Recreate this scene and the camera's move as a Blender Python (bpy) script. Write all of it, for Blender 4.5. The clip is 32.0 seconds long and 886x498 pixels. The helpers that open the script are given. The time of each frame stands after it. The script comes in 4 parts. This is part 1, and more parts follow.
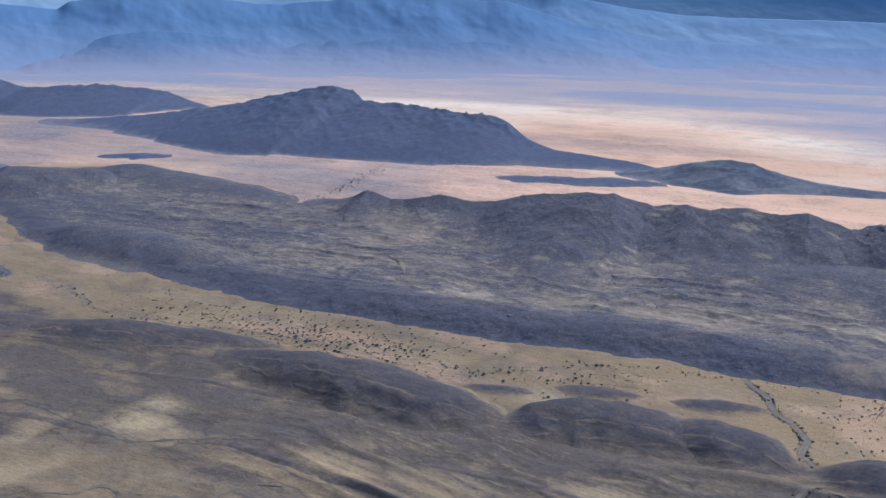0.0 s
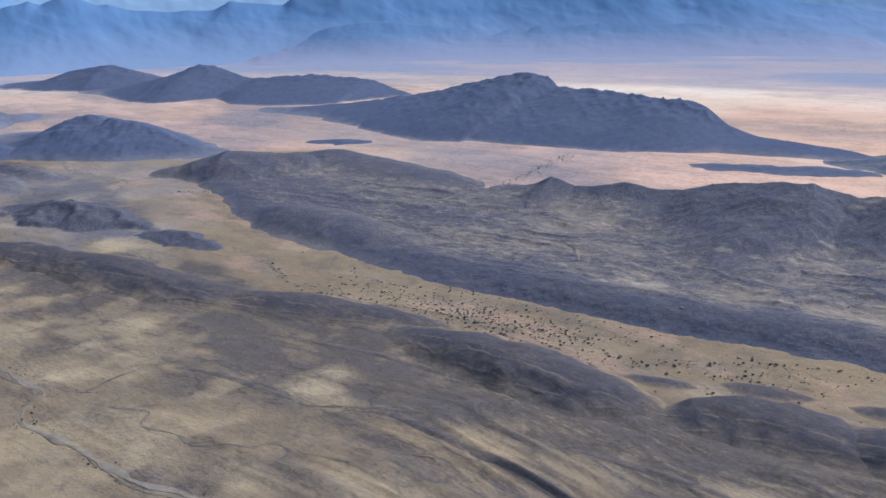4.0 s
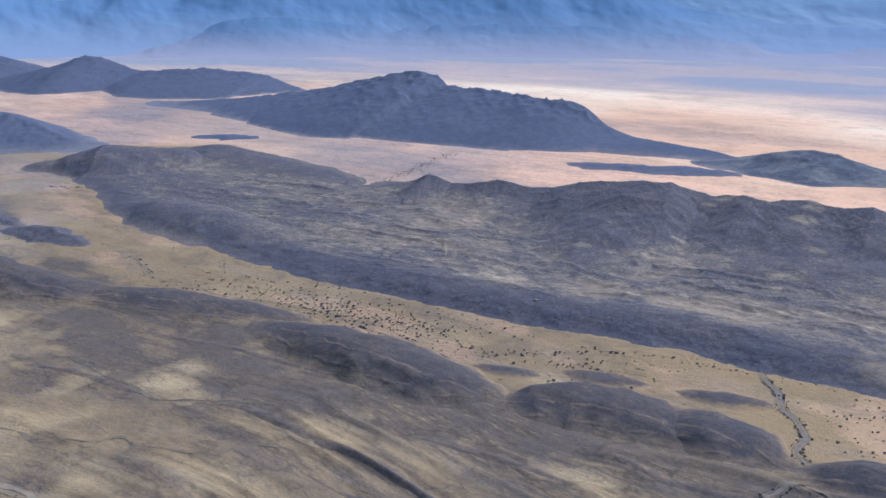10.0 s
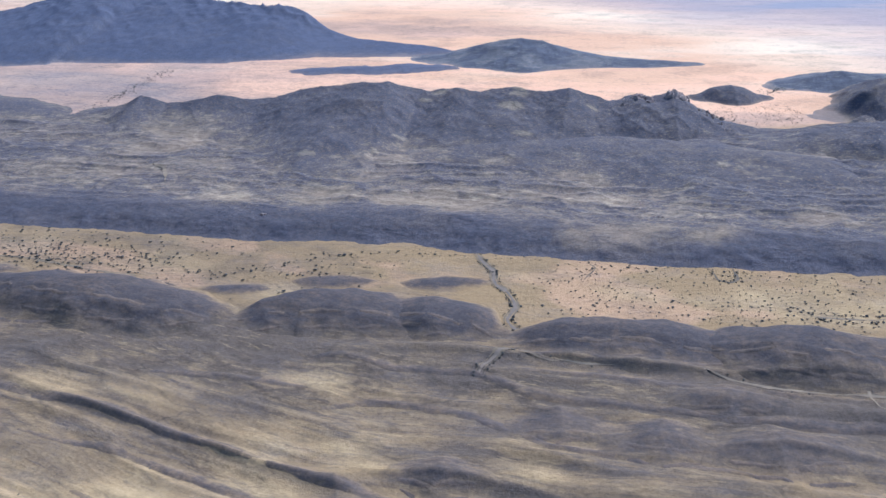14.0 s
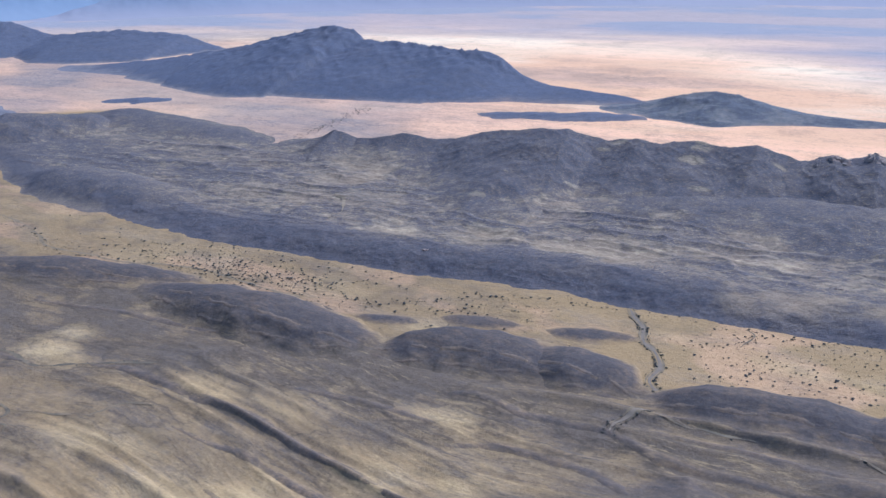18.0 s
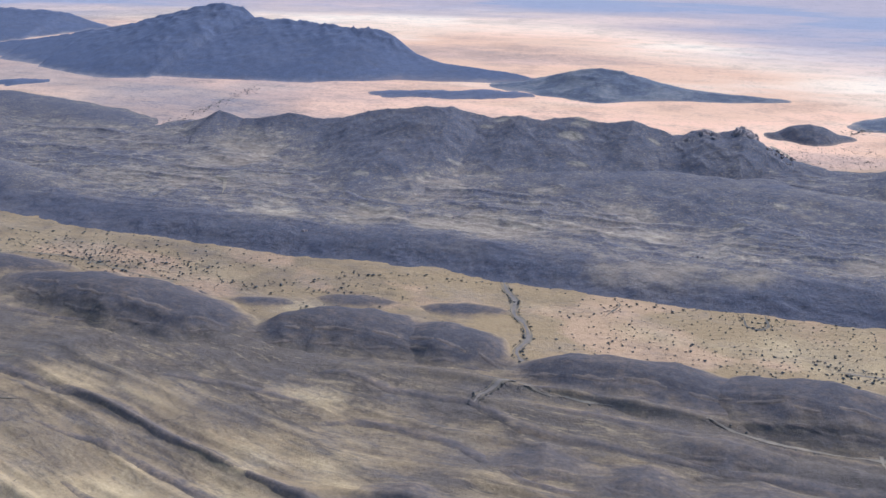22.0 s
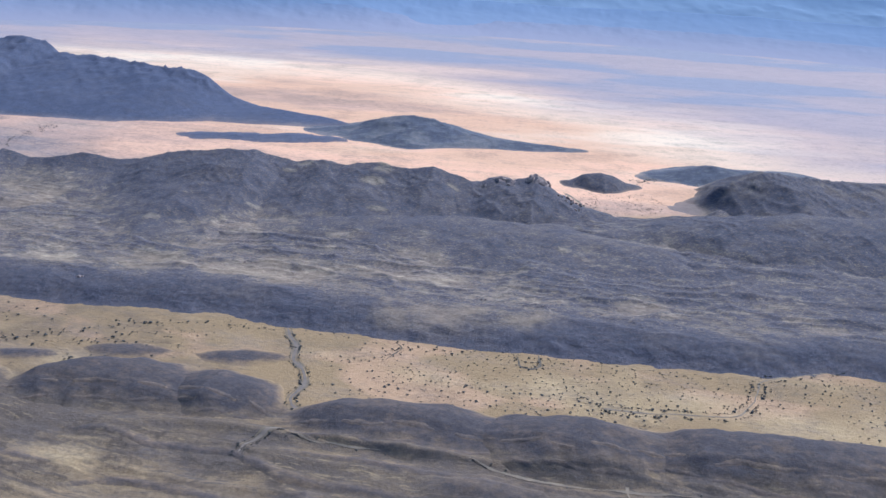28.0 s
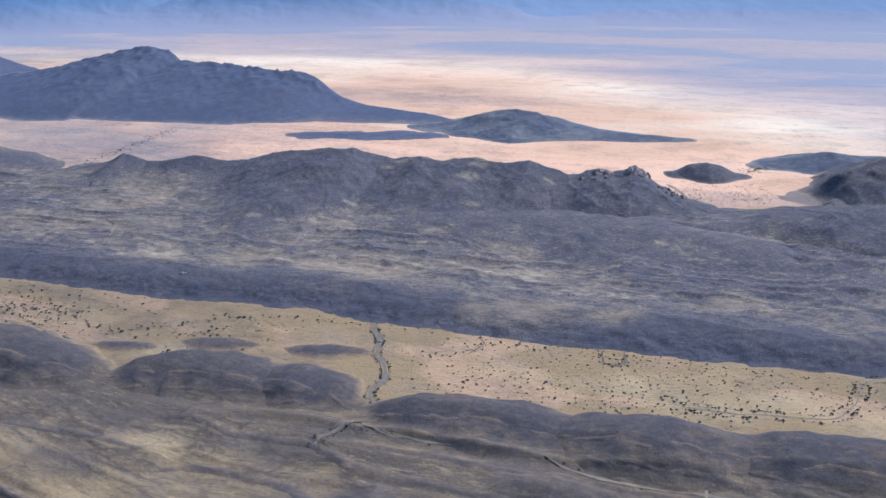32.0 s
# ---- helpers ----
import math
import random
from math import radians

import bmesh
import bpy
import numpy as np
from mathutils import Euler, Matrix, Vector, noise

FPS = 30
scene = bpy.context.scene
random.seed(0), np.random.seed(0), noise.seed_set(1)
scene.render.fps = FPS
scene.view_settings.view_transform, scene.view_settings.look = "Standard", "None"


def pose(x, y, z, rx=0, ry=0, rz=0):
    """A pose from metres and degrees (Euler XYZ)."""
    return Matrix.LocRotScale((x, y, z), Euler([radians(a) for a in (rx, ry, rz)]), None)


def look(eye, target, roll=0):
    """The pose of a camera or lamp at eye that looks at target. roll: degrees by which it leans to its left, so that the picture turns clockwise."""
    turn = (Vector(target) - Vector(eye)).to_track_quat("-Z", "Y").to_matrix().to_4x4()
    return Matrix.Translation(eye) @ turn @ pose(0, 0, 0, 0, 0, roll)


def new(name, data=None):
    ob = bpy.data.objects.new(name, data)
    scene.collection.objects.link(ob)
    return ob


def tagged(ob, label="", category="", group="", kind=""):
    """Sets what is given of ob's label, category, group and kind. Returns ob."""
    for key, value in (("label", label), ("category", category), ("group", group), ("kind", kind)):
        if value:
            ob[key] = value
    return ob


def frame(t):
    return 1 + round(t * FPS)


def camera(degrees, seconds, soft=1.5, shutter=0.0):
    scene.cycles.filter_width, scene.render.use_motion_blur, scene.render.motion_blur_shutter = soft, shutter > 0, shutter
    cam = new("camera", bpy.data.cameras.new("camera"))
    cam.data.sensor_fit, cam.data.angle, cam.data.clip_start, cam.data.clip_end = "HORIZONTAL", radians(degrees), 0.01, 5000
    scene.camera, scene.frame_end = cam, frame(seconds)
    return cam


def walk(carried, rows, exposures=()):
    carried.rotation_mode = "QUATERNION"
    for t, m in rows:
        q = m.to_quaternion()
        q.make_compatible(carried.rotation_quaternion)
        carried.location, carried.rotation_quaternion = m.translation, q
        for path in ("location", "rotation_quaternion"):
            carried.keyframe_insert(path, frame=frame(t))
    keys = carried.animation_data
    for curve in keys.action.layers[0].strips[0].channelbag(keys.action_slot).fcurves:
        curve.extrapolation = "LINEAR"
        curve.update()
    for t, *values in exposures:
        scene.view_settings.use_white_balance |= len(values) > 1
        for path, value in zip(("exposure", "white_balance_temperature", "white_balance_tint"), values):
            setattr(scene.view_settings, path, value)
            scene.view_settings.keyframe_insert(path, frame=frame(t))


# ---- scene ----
cam = camera(55.56, 32.0)

# time, place, turn to the right, tilt down, lean
PATH = [
    (0.0, -89.7, 53.0, 233.2, 20.40, 16.63, 0.93),
    (0.5, -86.9, 51.2, 233.5, 18.34, 20.39, -3.51),
    (1.0, -84.2, 49.5, 233.8, 16.10, 19.08, -0.84),
    (1.5, -81.5, 47.7, 234.0, 11.96, 17.39, -0.10),
    (2.0, -78.7, 46.0, 234.3, 4.07, 15.20, -0.30),
    (2.5, -76.0, 44.2, 234.6, -0.81, 14.67, 0.38),
    (3.0, -73.2, 42.5, 234.8, 1.39, 15.73, -0.90),
    (3.5, -70.5, 40.8, 235.1, 5.98, 16.93, -1.92),
    (5.5, -59.4, 34.0, 236.0, 5.00, 18.53, -0.10),
    (6.0, -56.6, 32.3, 236.3, 6.34, 19.18, 0.01),
    (6.5, -53.8, 30.6, 236.5, 7.62, 19.28, 0.12),
    (7.0, -51.0, 28.9, 236.7, 8.74, 19.36, -0.32),
    (7.5, -48.2, 27.3, 236.9, 8.68, 18.63, -0.18),
    (8.0, -45.4, 25.6, 237.1, 8.10, 17.83, 0.37),
    (8.5, -42.6, 24.0, 237.4, 8.48, 18.09, 0.51),
    (9.0, -39.8, 22.3, 237.6, 10.04, 17.59, 1.05),
    (9.5, -37.0, 20.7, 237.8, 11.18, 17.07, 1.16),
    (10.0, -34.2, 19.0, 238.0, 12.30, 17.77, 0.33),
    (10.5, -31.4, 17.4, 238.2, 16.74, 20.39, -0.46),
    (11.0, -28.5, 15.8, 238.3, 23.64, 23.04, -0.88),
    (11.5, -25.7, 14.2, 238.5, 28.35, 23.49, -0.10),
    (12.0, -22.9, 12.6, 238.7, 29.63, 23.22, 0.83),
    (12.5, -20.0, 11.0, 238.9, 29.41, 23.73, 0.15),
    (13.0, -17.2, 9.4, 239.1, 29.56, 24.66, 0.09),
    (13.5, -14.3, 7.8, 239.2, 29.82, 24.72, -0.18),
    (14.0, -11.5, 6.2, 239.4, 29.59, 24.12, -1.07),
    (14.5, -8.6, 4.7, 239.5, 28.91, 25.11, -1.16),
    (16.5, 2.9, -1.5, 240.1, 23.92, 25.51, 1.48),
    (17.0, 5.8, -3.1, 240.3, 23.46, 24.84, 1.50),
    (17.5, 8.7, -4.6, 240.4, 21.12, 24.31, 0.69),
    (18.0, 11.6, -6.1, 240.5, 15.59, 20.91, -1.25),
    (18.5, 14.5, -7.6, 240.7, 12.39, 17.87, -2.24),
    (19.0, 17.4, -9.2, 240.8, 10.83, 15.94, -0.56),
    (19.5, 20.3, -10.7, 240.9, 2.84, 15.68, -1.43),
    (20.0, 23.2, -12.2, 241.0, -2.63, 15.92, -2.86),
    (20.5, 26.1, -13.6, 241.1, 1.36, 18.97, -3.18),
    (21.0, 29.0, -15.1, 241.2, 10.56, 21.42, -2.80),
    (21.5, 32.0, -16.6, 241.3, 19.54, 21.58, -1.08),
    (22.0, 34.9, -18.1, 241.4, 21.88, 22.45, -0.51),
    (22.5, 37.8, -19.5, 241.5, 21.10, 22.62, -0.46),
    (23.0, 40.8, -21.0, 241.6, 20.11, 22.66, -0.59),
    (23.5, 43.7, -22.4, 241.7, 20.18, 22.79, 0.56),
    (24.0, 46.7, -23.9, 241.8, 20.25, 22.43, 1.03),
    (24.5, 49.6, -25.3, 241.9, 20.43, 20.33, 0.90),
    (25.0, 52.6, -26.7, 241.9, 21.21, 19.20, 1.25),
    (25.5, 55.6, -28.2, 242.0, 24.89, 19.78, 0.81),
    (26.0, 58.5, -29.6, 242.1, 31.14, 19.67, 1.45),
    (26.5, 61.5, -31.0, 242.1, 33.54, 19.43, 2.83),
    (28.5, 73.5, -36.5, 242.3, 33.08, 19.12, 3.27),
    (29.0, 76.5, -37.9, 242.4, 32.98, 19.04, 3.24),
    (29.5, 79.5, -39.3, 242.4, 32.31, 19.44, 3.38),
    (30.0, 82.5, -40.6, 242.4, 27.21, 19.69, 2.21),
    (30.5, 85.5, -42.0, 242.4, 22.45, 19.50, 1.57),
    (31.0, 88.5, -43.3, 242.5, 22.63, 19.65, 1.30),
    (31.5, 91.6, -44.7, 242.5, 24.41, 19.70, -0.04),
    (32.0, 94.6, -46.0, 242.5, 24.41, 19.80, -0.34),
]


def aim(x, y, z, turn, tilt, lean):
    return pose(x, y, z, 90 - tilt, 0, -turn) @ pose(0, 0, 0, 0, 0, lean)


walk(cam, [(row[0], aim(*row[1:])) for row in PATH], 
     [(t, stops, kelvin, 10) for t, stops, kelvin in (
         (0, 1.1, 5150), (1, 1.36, 5200), (2, 1.2, 5200), (3.5, 1.12, 5200), (5.5, 1.42, 5200), (9, 1.37, 5200), (10, 1.28, 5200), (11, 1.46, 5200), (14.5, 1.5, 5200), (17, 1.5, 5200), (19, 1.28, 5200),
         (20, 1.15, 5150), (20.5, 1.2, 5200), (21.5, 1.4, 5200), (25, 1.4, 5200), (32, 1.36, 5200))])


# ---- light ----
SUN_AZ, SUN_EL = 75.0, 44.0
world = bpy.data.worlds.new("sky")
scene.world = world
world.use_nodes = True
wn, wl = world.node_tree.nodes, world.node_tree.links
sky = wn.new("ShaderNodeTexSky")
sky.sky_type, sky.sun_disc = "NISHITA", False
sky.sun_elevation, sky.sun_rotation = radians(SUN_EL), radians(SUN_AZ)
sky.altitude, sky.air_density, sky.dust_density = 900, 1.0, 0.1
sky.ozone_density = 1.6
wl.new(sky.outputs[0], wn["Background"].inputs[0])
wn["Background"].inputs[1].default_value = 0.06
sun = new("sun", bpy.data.lights.new("sun", "SUN"))
sun.data.energy, sun.data.angle, sun.data.color = 2.3, radians(14), (1.0, 0.93, 0.84)
toward = Vector((math.sin(radians(SUN_AZ)) * math.cos(radians(SUN_EL)), math.cos(radians(SUN_AZ)) * math.cos(radians(SUN_EL)), math.sin(radians(SUN_EL))))
sun.matrix_world = look(toward * 900, (0, 0, 0))


# ---- noise ----
def hash2(i, j, seed):
    h = (i.astype(np.int64) * 374761393 + j.astype(np.int64) * 668265263 + seed * 1442695041) & 0xFFFFFFFF
    h = ((h ^ (h >> 13)) * 1274126177) & 0xFFFFFFFF
    h = ((h ^ (h >> 16)) * 2246822519) & 0xFFFFFFFF
    return ((h ^ (h >> 15)) & 0xFFFFFF) / float(0xFFFFFF)


def vnoise(x, y, seed=0):
    i, j = np.floor(x), np.floor(y)
    a, b = x - i, y - j
    a, b = a * a * a * (a * (a * 6 - 15) + 10), b * b * b * (b * (b * 6 - 15) + 10)
    n00, n10 = hash2(i, j, seed), hash2(i + 1, j, seed)
    n01, n11 = hash2(i, j + 1, seed), hash2(i + 1, j + 1, seed)
    return (n00 * (1 - a) + n10 * a) * (1 - b) + (n01 * (1 - a) + n11 * a) * b


def fbm(x, y, octaves=4, seed=0, gain=0.5):
    total, amp, norm = 0.0, 1.0, 0.0
    for k in range(octaves):
        ca, sa = math.cos(0.6 * k), math.sin(0.6 * k)
        f = 2.03 ** k
        total = total + amp * vnoise((x * ca - y * sa) * f + 17.3 * k, (x * sa + y * ca) * f - 9.1 * k, seed + k)
        norm += amp
        amp *= gain
    return total / norm


def ridged(x, y, octaves=4, seed=0):
    total, amp, norm = 0.0, 1.0, 0.0
    for k in range(octaves):
        f = 2.1 ** k
        n = 1 - np.abs(2 * vnoise(x * f + 31.7 * k, y * f - 13.9 * k, seed + 5 * k) - 1)
        total, norm = total + amp * n * n, norm + amp
        amp *= 0.5
    return total / norm


def ease(e0, e1, x):
    t = np.clip((x - e0) / (e1 - e0), 0, 1)
    return t * t * (3 - 2 * t)


# ---- plan: u runs along the strata, v across them, away from the flight line ----
UX, UY, VX, VY = 0.759, -0.651, 0.651, 0.759


def to_uv(x, y):
    return UX * x + UY * y, VX * x + VY * y


def to_xy(u, v):
    return UX * u + VX * v, UY * u + VY * v


def strata(x, y):
    """Along and across the beds, which bend towards the flight line on the near ground."""
    u, v = to_uv(x, y)
    return u, v + 50 * ease(-350, -100, u) * ease(520, 250, v)


FOOT = [(-420, 1320), (-331, 1218), (-283, 1130), (-229, 1028), (-208, 950), (-174, 889), (-131, 845), (-75, 763), (-8, 694), (69, 622), (145, 551), (191, 521), (238, 485),
        (265, 449), (297, 426), (336, 386), (395, 343), (460, 288), (502, 253), (550, 236), (640, 150)]
BACK = [(-470, 1330), (-330, 1330), (-230, 1320), (-90, 1290), (0, 1130), (70, 990), (190, 985), (290, 910), (420, 790), (520, 705),
        (630, 600), (655, 545), (745, 515), (830, 560), (960, 470), (1100, 350)]
foot_uv = sorted(to_uv(*p) for p in FOOT)
back_uv = sorted(to_uv(*p) for p in BACK)


def foot_v(u):
    return np.interp(u, [p[0] for p in foot_uv], [p[1] for p in foot_uv])


def back_v(u):
    return np.interp(u, [p[0] for p in back_uv], [p[1] for p in back_uv])


def crest_field(x, y, line, power=1.0, near=1.0, dome=False, far=1.0):
    """Height of a ridge with the crest line (x, y, height, half width), times near on the side of the flight line and far on the other; and the distance in widths."""
    gap = np.full(x.shape, 1e9)
    z, w, side = np.zeros_like(x), np.ones_like(x), np.zeros_like(x)
    for (ax, ay, az, aw), (bx, by, bz, bw) in zip(line, line[1:]):
        dx, dy = bx - ax, by - ay
        t = np.clip(((x - ax) * dx + (y - ay) * dy) / (dx * dx + dy * dy), 0, 1)
        ox, oy = x - ax - t * dx, y - ay - t * dy
        d = np.hypot(ox, oy)
        m = d < gap
        gap = np.where(m, d, gap)
        z, w, side = np.where(m, az + (bz - az) * t, z), np.where(m, aw + (bw - aw) * t, w), np.where(m, ox * VX + oy * VY, side)
    q = gap / (w * np.where(side < 0, near, far))
    k = np.clip(1 - q * q, 0, 1) ** 1.4 if dome else np.clip(1 - q, 0, 1) ** power
    return np.where(q < 1, z * k, -4 * (q - 1)), q, side


def blobs(x, y, spots, edge=0.55):
    """Soft uneven patches (x, y, radius), stretched along the strata."""
    out = np.zeros_like(x)
    wob = fbm(x / 28, y / 28, 4, 501) - 0.5
    for px, py, r in spots:
        du, dv = to_uv(x - px, y - py)
        q = np.hypot(du / 1.5, dv / 0.8) / r + 1.1 * wob
        out = np.maximum(out, ease(1.0, 1.0 - edge, q))
    return out


# ---- the ground's relief and cover ----
# sun breaking through cloud, painted as pale ground
SUNLIT_SPOTS = [(-278, 569, 30), (-177, 446, 24), (-125, 412, 30), (-70, 400, 26), (-84, 534, 16), (-43, 388, 20), (118, 369, 17), (-253, 598, 22), (130, 470, 18),
              (-32, 345, 34), (10, 320, 22), (378, 308, 26), (400, 266, 26), (104, 300, 18), (-290, 852, 42), (-350, 560, 50), (-300, 480, 40), (-395, 650, 45), (110, 369, 20), (-38, 346, 26), (168, 240, 16), (69, 319, 20), (105, 294, 22), (-380, 600, 60), (-450, 690, 50),
              (60, 290, 26), (440, 250, 30), (95, 460, 12), (320, 345, 20), (480, 200, 40), (-420, 790, 50), (-380, 726, 45), (-345, 640, 45), (-264, 573, 30), (-232, 640, 25), (-96, 500, 24)]
DARK_SPOTS = [(100, 420, 52), (172, 378, 40), (30, 470, 46), (298, 178, 28), (150, 440, 30), (40, 520, 34), (90, 400, 22), (-191, 380, 20), (-110, 378, 7), (-305, 689, 14), (74, 389, 16), (230, 232, 18), (268, 197, 20), (195, 267, 14), (276, 240, 20), (120, 283, 12), (128, 262, 12),
              (-360, 760, 60), (-260, 690, 50), (-60, 560, 50), (330, 180, 40), (40, 440, 40), (-160, 600, 45), (100, 410, 30), (215, 290, 26)]


def ground_relief(x, y):
    u, v = to_uv(x, y)
    a, b = strata(x, y)
    sd = v - foot_v(u)
    near = ease(-85, -135, sd) * ease(3000, 900, np.hypot(x, y))
    beds = ease(-410, -270, a)
    z = near * (0.25 + 0.75 * beds) * (6.0 * ridged(a / 210, b / 34, 2, 3) ** 1.5 + 1.6 * ridged(a / 90, b / 12, 2, 35) + 1.7 * (fbm(a / 34, b / 13, 5, 9) - 0.5) - 2.5)
    z = z + near * (1 - beds) * 2.2 * (fbm(x / 45, y / 45, 4, 13) - 0.5)
    return z + 3.0 * (fbm(x / 400, y / 400, 3, 21) - 0.5) * ease(100, 600, np.hypot(x, y))


def ground_cover(x, y):
    u, v = to_uv(x, y)
    sd = v - foot_v(u)
    dist, az = np.hypot(x, y), np.degrees(np.arctan2(x, y))
    near = ease(-86, -112, sd + 22 * (fbm(x / 40, y / 40, 4, 8) - 0.5))
    valley = ease(-125, -85, sd) * ease(12, -4, sd)
    a, b = strata(x, y)
    beds = ease(-410, -270, a) * (0.35 + 0.65 * ease(225, 310, v))
    east = ease(-90, 90, x)
    # dark rocky crests, shifted so the near faces' shade is painted too
    crest = ridged(a / 210, (b + 4) / 34, 2, 3)
    fold = ridged(a / 90, (b + 1.4) / 12, 2, 35)
    streak = fbm(a / 62, b / 13, 5, 15)
    mottle = fbm(x / 55, y / 45, 5, 25)
    scaly = ease(-260, -150, sd) * ease(0.52, 0.66, fbm(a / 34, b / 7, 4, 19))
    mixed = streak * (0.35 + 0.20 * beds) + mottle * (0.65 - 0.20 * beds)
    gate = ease(0.34, 0.54, fbm(a / 110, b / 50, 3, 17))
    dark = 0.24 - 0.14 * beds * ease(340, 290, v) + beds * (0.72 * ease(0.45, 0.85, crest) * gate + 0.45 * ease(0.74, 0.90, fold) * gate) + 0.38 * ease(0.42, 0.62, mixed)
    dark = near * np.clip(dark + 0.48 * blobs(x, y, DARK_SPOTS) + 0.34 * ease(-290, -130, sd) + 0.30 * scaly + 0.10 * (1 - beds), 0, 1)
    pale = near * (0.55 * ease(0.52, 0.70, fbm(x / 50, y / 40, 4, 33)) * (0.3 + 0.7 * (1 - east)) + (0.54 + 0.06 * (1 - east)) * blobs(x, y, SUNLIT_SPOTS, 0.95) + 0.22 * beds * ease(0.50, 0.2, crest) * ease(0.5, 0.66, fbm(a / 40, b / 9, 4, 43)))
    pale = np.clip(pale, 0, 1)
    pale = np.maximum(pale, valley * (0.5 * blobs(x, y, SUNLIT_SPOTS, 0.95) + 0.35 * ease(0.5, 0.7, fbm(u / 60, v / 22, 4, 39))))
    dark = dark * (1 - 0.7 * pale) + valley * 0.30 * ease(-60, -260, u) + valley * 0.20 * ease(0.5, 0.68, fbm(x / 26, y / 26, 4, 45))
    tint = valley * 0.28 * ease(0.5, 0.66, fbm(u / 70, v / 30, 3, 49))
    # the plains behind the upland
    beyond = ease(-5, 35, v - back_v(u)) * ease(450, 700, dist)
    west = ease(-200, -340, x + 60 * (mottle - 0.5)) * ease(10, 60, y - 680 + 0.776 * (x + 165) + 60 * (streak - 0.5)) * ease(1480, 1300, y - 0.25 * x)
    # one sunlit slope, painted pale with its dark cover thinned
    sunny = blobs(x, y, [(-310, 848, 34)], 0.8)
    west = west * (1 - 0.9 * sunny)
    dark, pale = dark * (1 - 0.7 * sunny), np.maximum(pale, 0.9 * sunny)
    beyond = beyond * (1 - west)
    # distance haze, painted as grey-blue ground cover
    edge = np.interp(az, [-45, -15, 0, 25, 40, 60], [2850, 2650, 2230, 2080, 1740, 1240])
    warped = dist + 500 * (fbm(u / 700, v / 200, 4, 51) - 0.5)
    haze = beyond * ease(-260, 330, warped - edge + 260 * (fbm(u / 420, v / 150, 4, 57) - 0.5))
    # cream bands: light between clouds, put into the plain's colour
    cream = beyond * (1 - haze) * ease(850, 1250, dist) * (ease(0.46, 0.66, fbm(u / 330, v / 130, 4, 65)) * (0.2 + 0.3 * ease(200, 700, x)) + ease(420, 120, edge - warped) * 0.65)
    tint = np.maximum(tint, beyond * (0.8 + 0.2 * ease(0.42, 0.6, fbm(u / 330, v / 120, 4, 55))))
    dusky = beyond * (1 - haze) * (1.0 * ease(620, 120, x) * (0.5 + 0.5 * ease(0.34, 0.58, fbm(u / 300, v / 150, 4, 95))) + 0.6 * ease(0.46, 0.72, fbm(u / 320, v / 140, 4, 97)) * ease(1100, 700, x))
    haze = 0.24 * dusky + haze * (0.75 + 0.25 * ease(0.4, 0.6, fbm(u / 420, v / 200, 4, 75)))
    scrub = beyond * 0.16 * ease(0.55, 0.72, fbm(x / 80, y / 60, 4, 77)) * (1 - haze)
    flats = west * (0.14 + 0.48 * ease(0.42, 0.62, 0.6 * fbm(u / 110, v / 30, 5, 79) + 0.4 * mottle))
    # haze over the western flats, greyed into their colour
    flats_haze = np.clip(west * 1.6, 0, 1)
    return {"dark": np.clip(np.maximum(np.maximum(dark, scrub), flats) + 0.42 * dusky, 0, 1), "pale": np.clip(pale + west * 0.45 * ease(0.56, 0.70, fbm(u / 60, v / 22, 4, 85)), 0, 1), "cream": np.clip(cream, 0, 1), "red": np.clip(tint + 0.3 * west * ease(0.55, 0.7, fbm(x / 60, y / 50, 4, 87)), 0, 1),
            "plain": np.clip(haze + flats_haze * (0.08 + 0.14 * ease(0.38, 0.6, fbm(x / 90, y / 60, 5, 83))), 0, 1), "rock": np.zeros_like(x),
            "seam": np.clip(near * (0.25 + 0.75 * beds) * ease(0.30, 0.52, fbm(a / 55, b / 24, 3, 37)) * ease(1500, 700, dist), 0, 1)}


# ---- the upland behind the valley ----
# dark patches: cloud shadow painted into the rock cover, and darker knolls
UP_DARK = [(44, 687, 45), (435, 585, 70), (479, 489, 60), (528, 416, 60), (420, 653, 50), (466, 327, 50), (156, 552, 30), (83, 666, 40), (21, 876, 60), (525, 574, 60),
           (-134, 844, 60), (-53, 755, 45), (-199, 908, 60), (265, 801, 70), (123, 604, 26), (15, 697, 40), (330, 760, 80), (620, 520, 60), (-200, 1090, 80), (-100, 1000, 60)]
UP_TAN = [(295, 644, 45), (154, 633, 26), (326, 475, 45), (365, 490, 40), (289, 536, 50), (223, 600, 40), (387, 404, 28), (144, 729, 45), (49, 820, 45), (645, 430, 40),
          (138, 811, 45), (509, 360, 30), (421, 374, 25), (98, 760, 40), (29, 811, 35), (125, 730, 30), (600, 330, 50), (700, 400, 50)]
# pale bare spots, with breaks of sunlight painted in
UP_PALE = [(469, 697, 12), (444, 733, 13), (277, 619, 10), (157, 637, 12), (150, 640, 10), (528, 474, 9), (480, 704, 11), (120, 650, 8), (407, 748, 10), (330, 690, 8), (520, 640, 8), (240, 690, 8), (452, 684, 12), (430, 630, 9), (390, 744, 10)]


def upland_edges(x, y):
    u, v = to_uv(x, y)
    wob = (fbm(x / 24, y / 24, 5, 101, 0.6) - 0.5) * (13 + 5 * ease(-420, -620, u))
    return u, v, v - foot_v(u) + wob, back_v(u) - v + 2 * wob


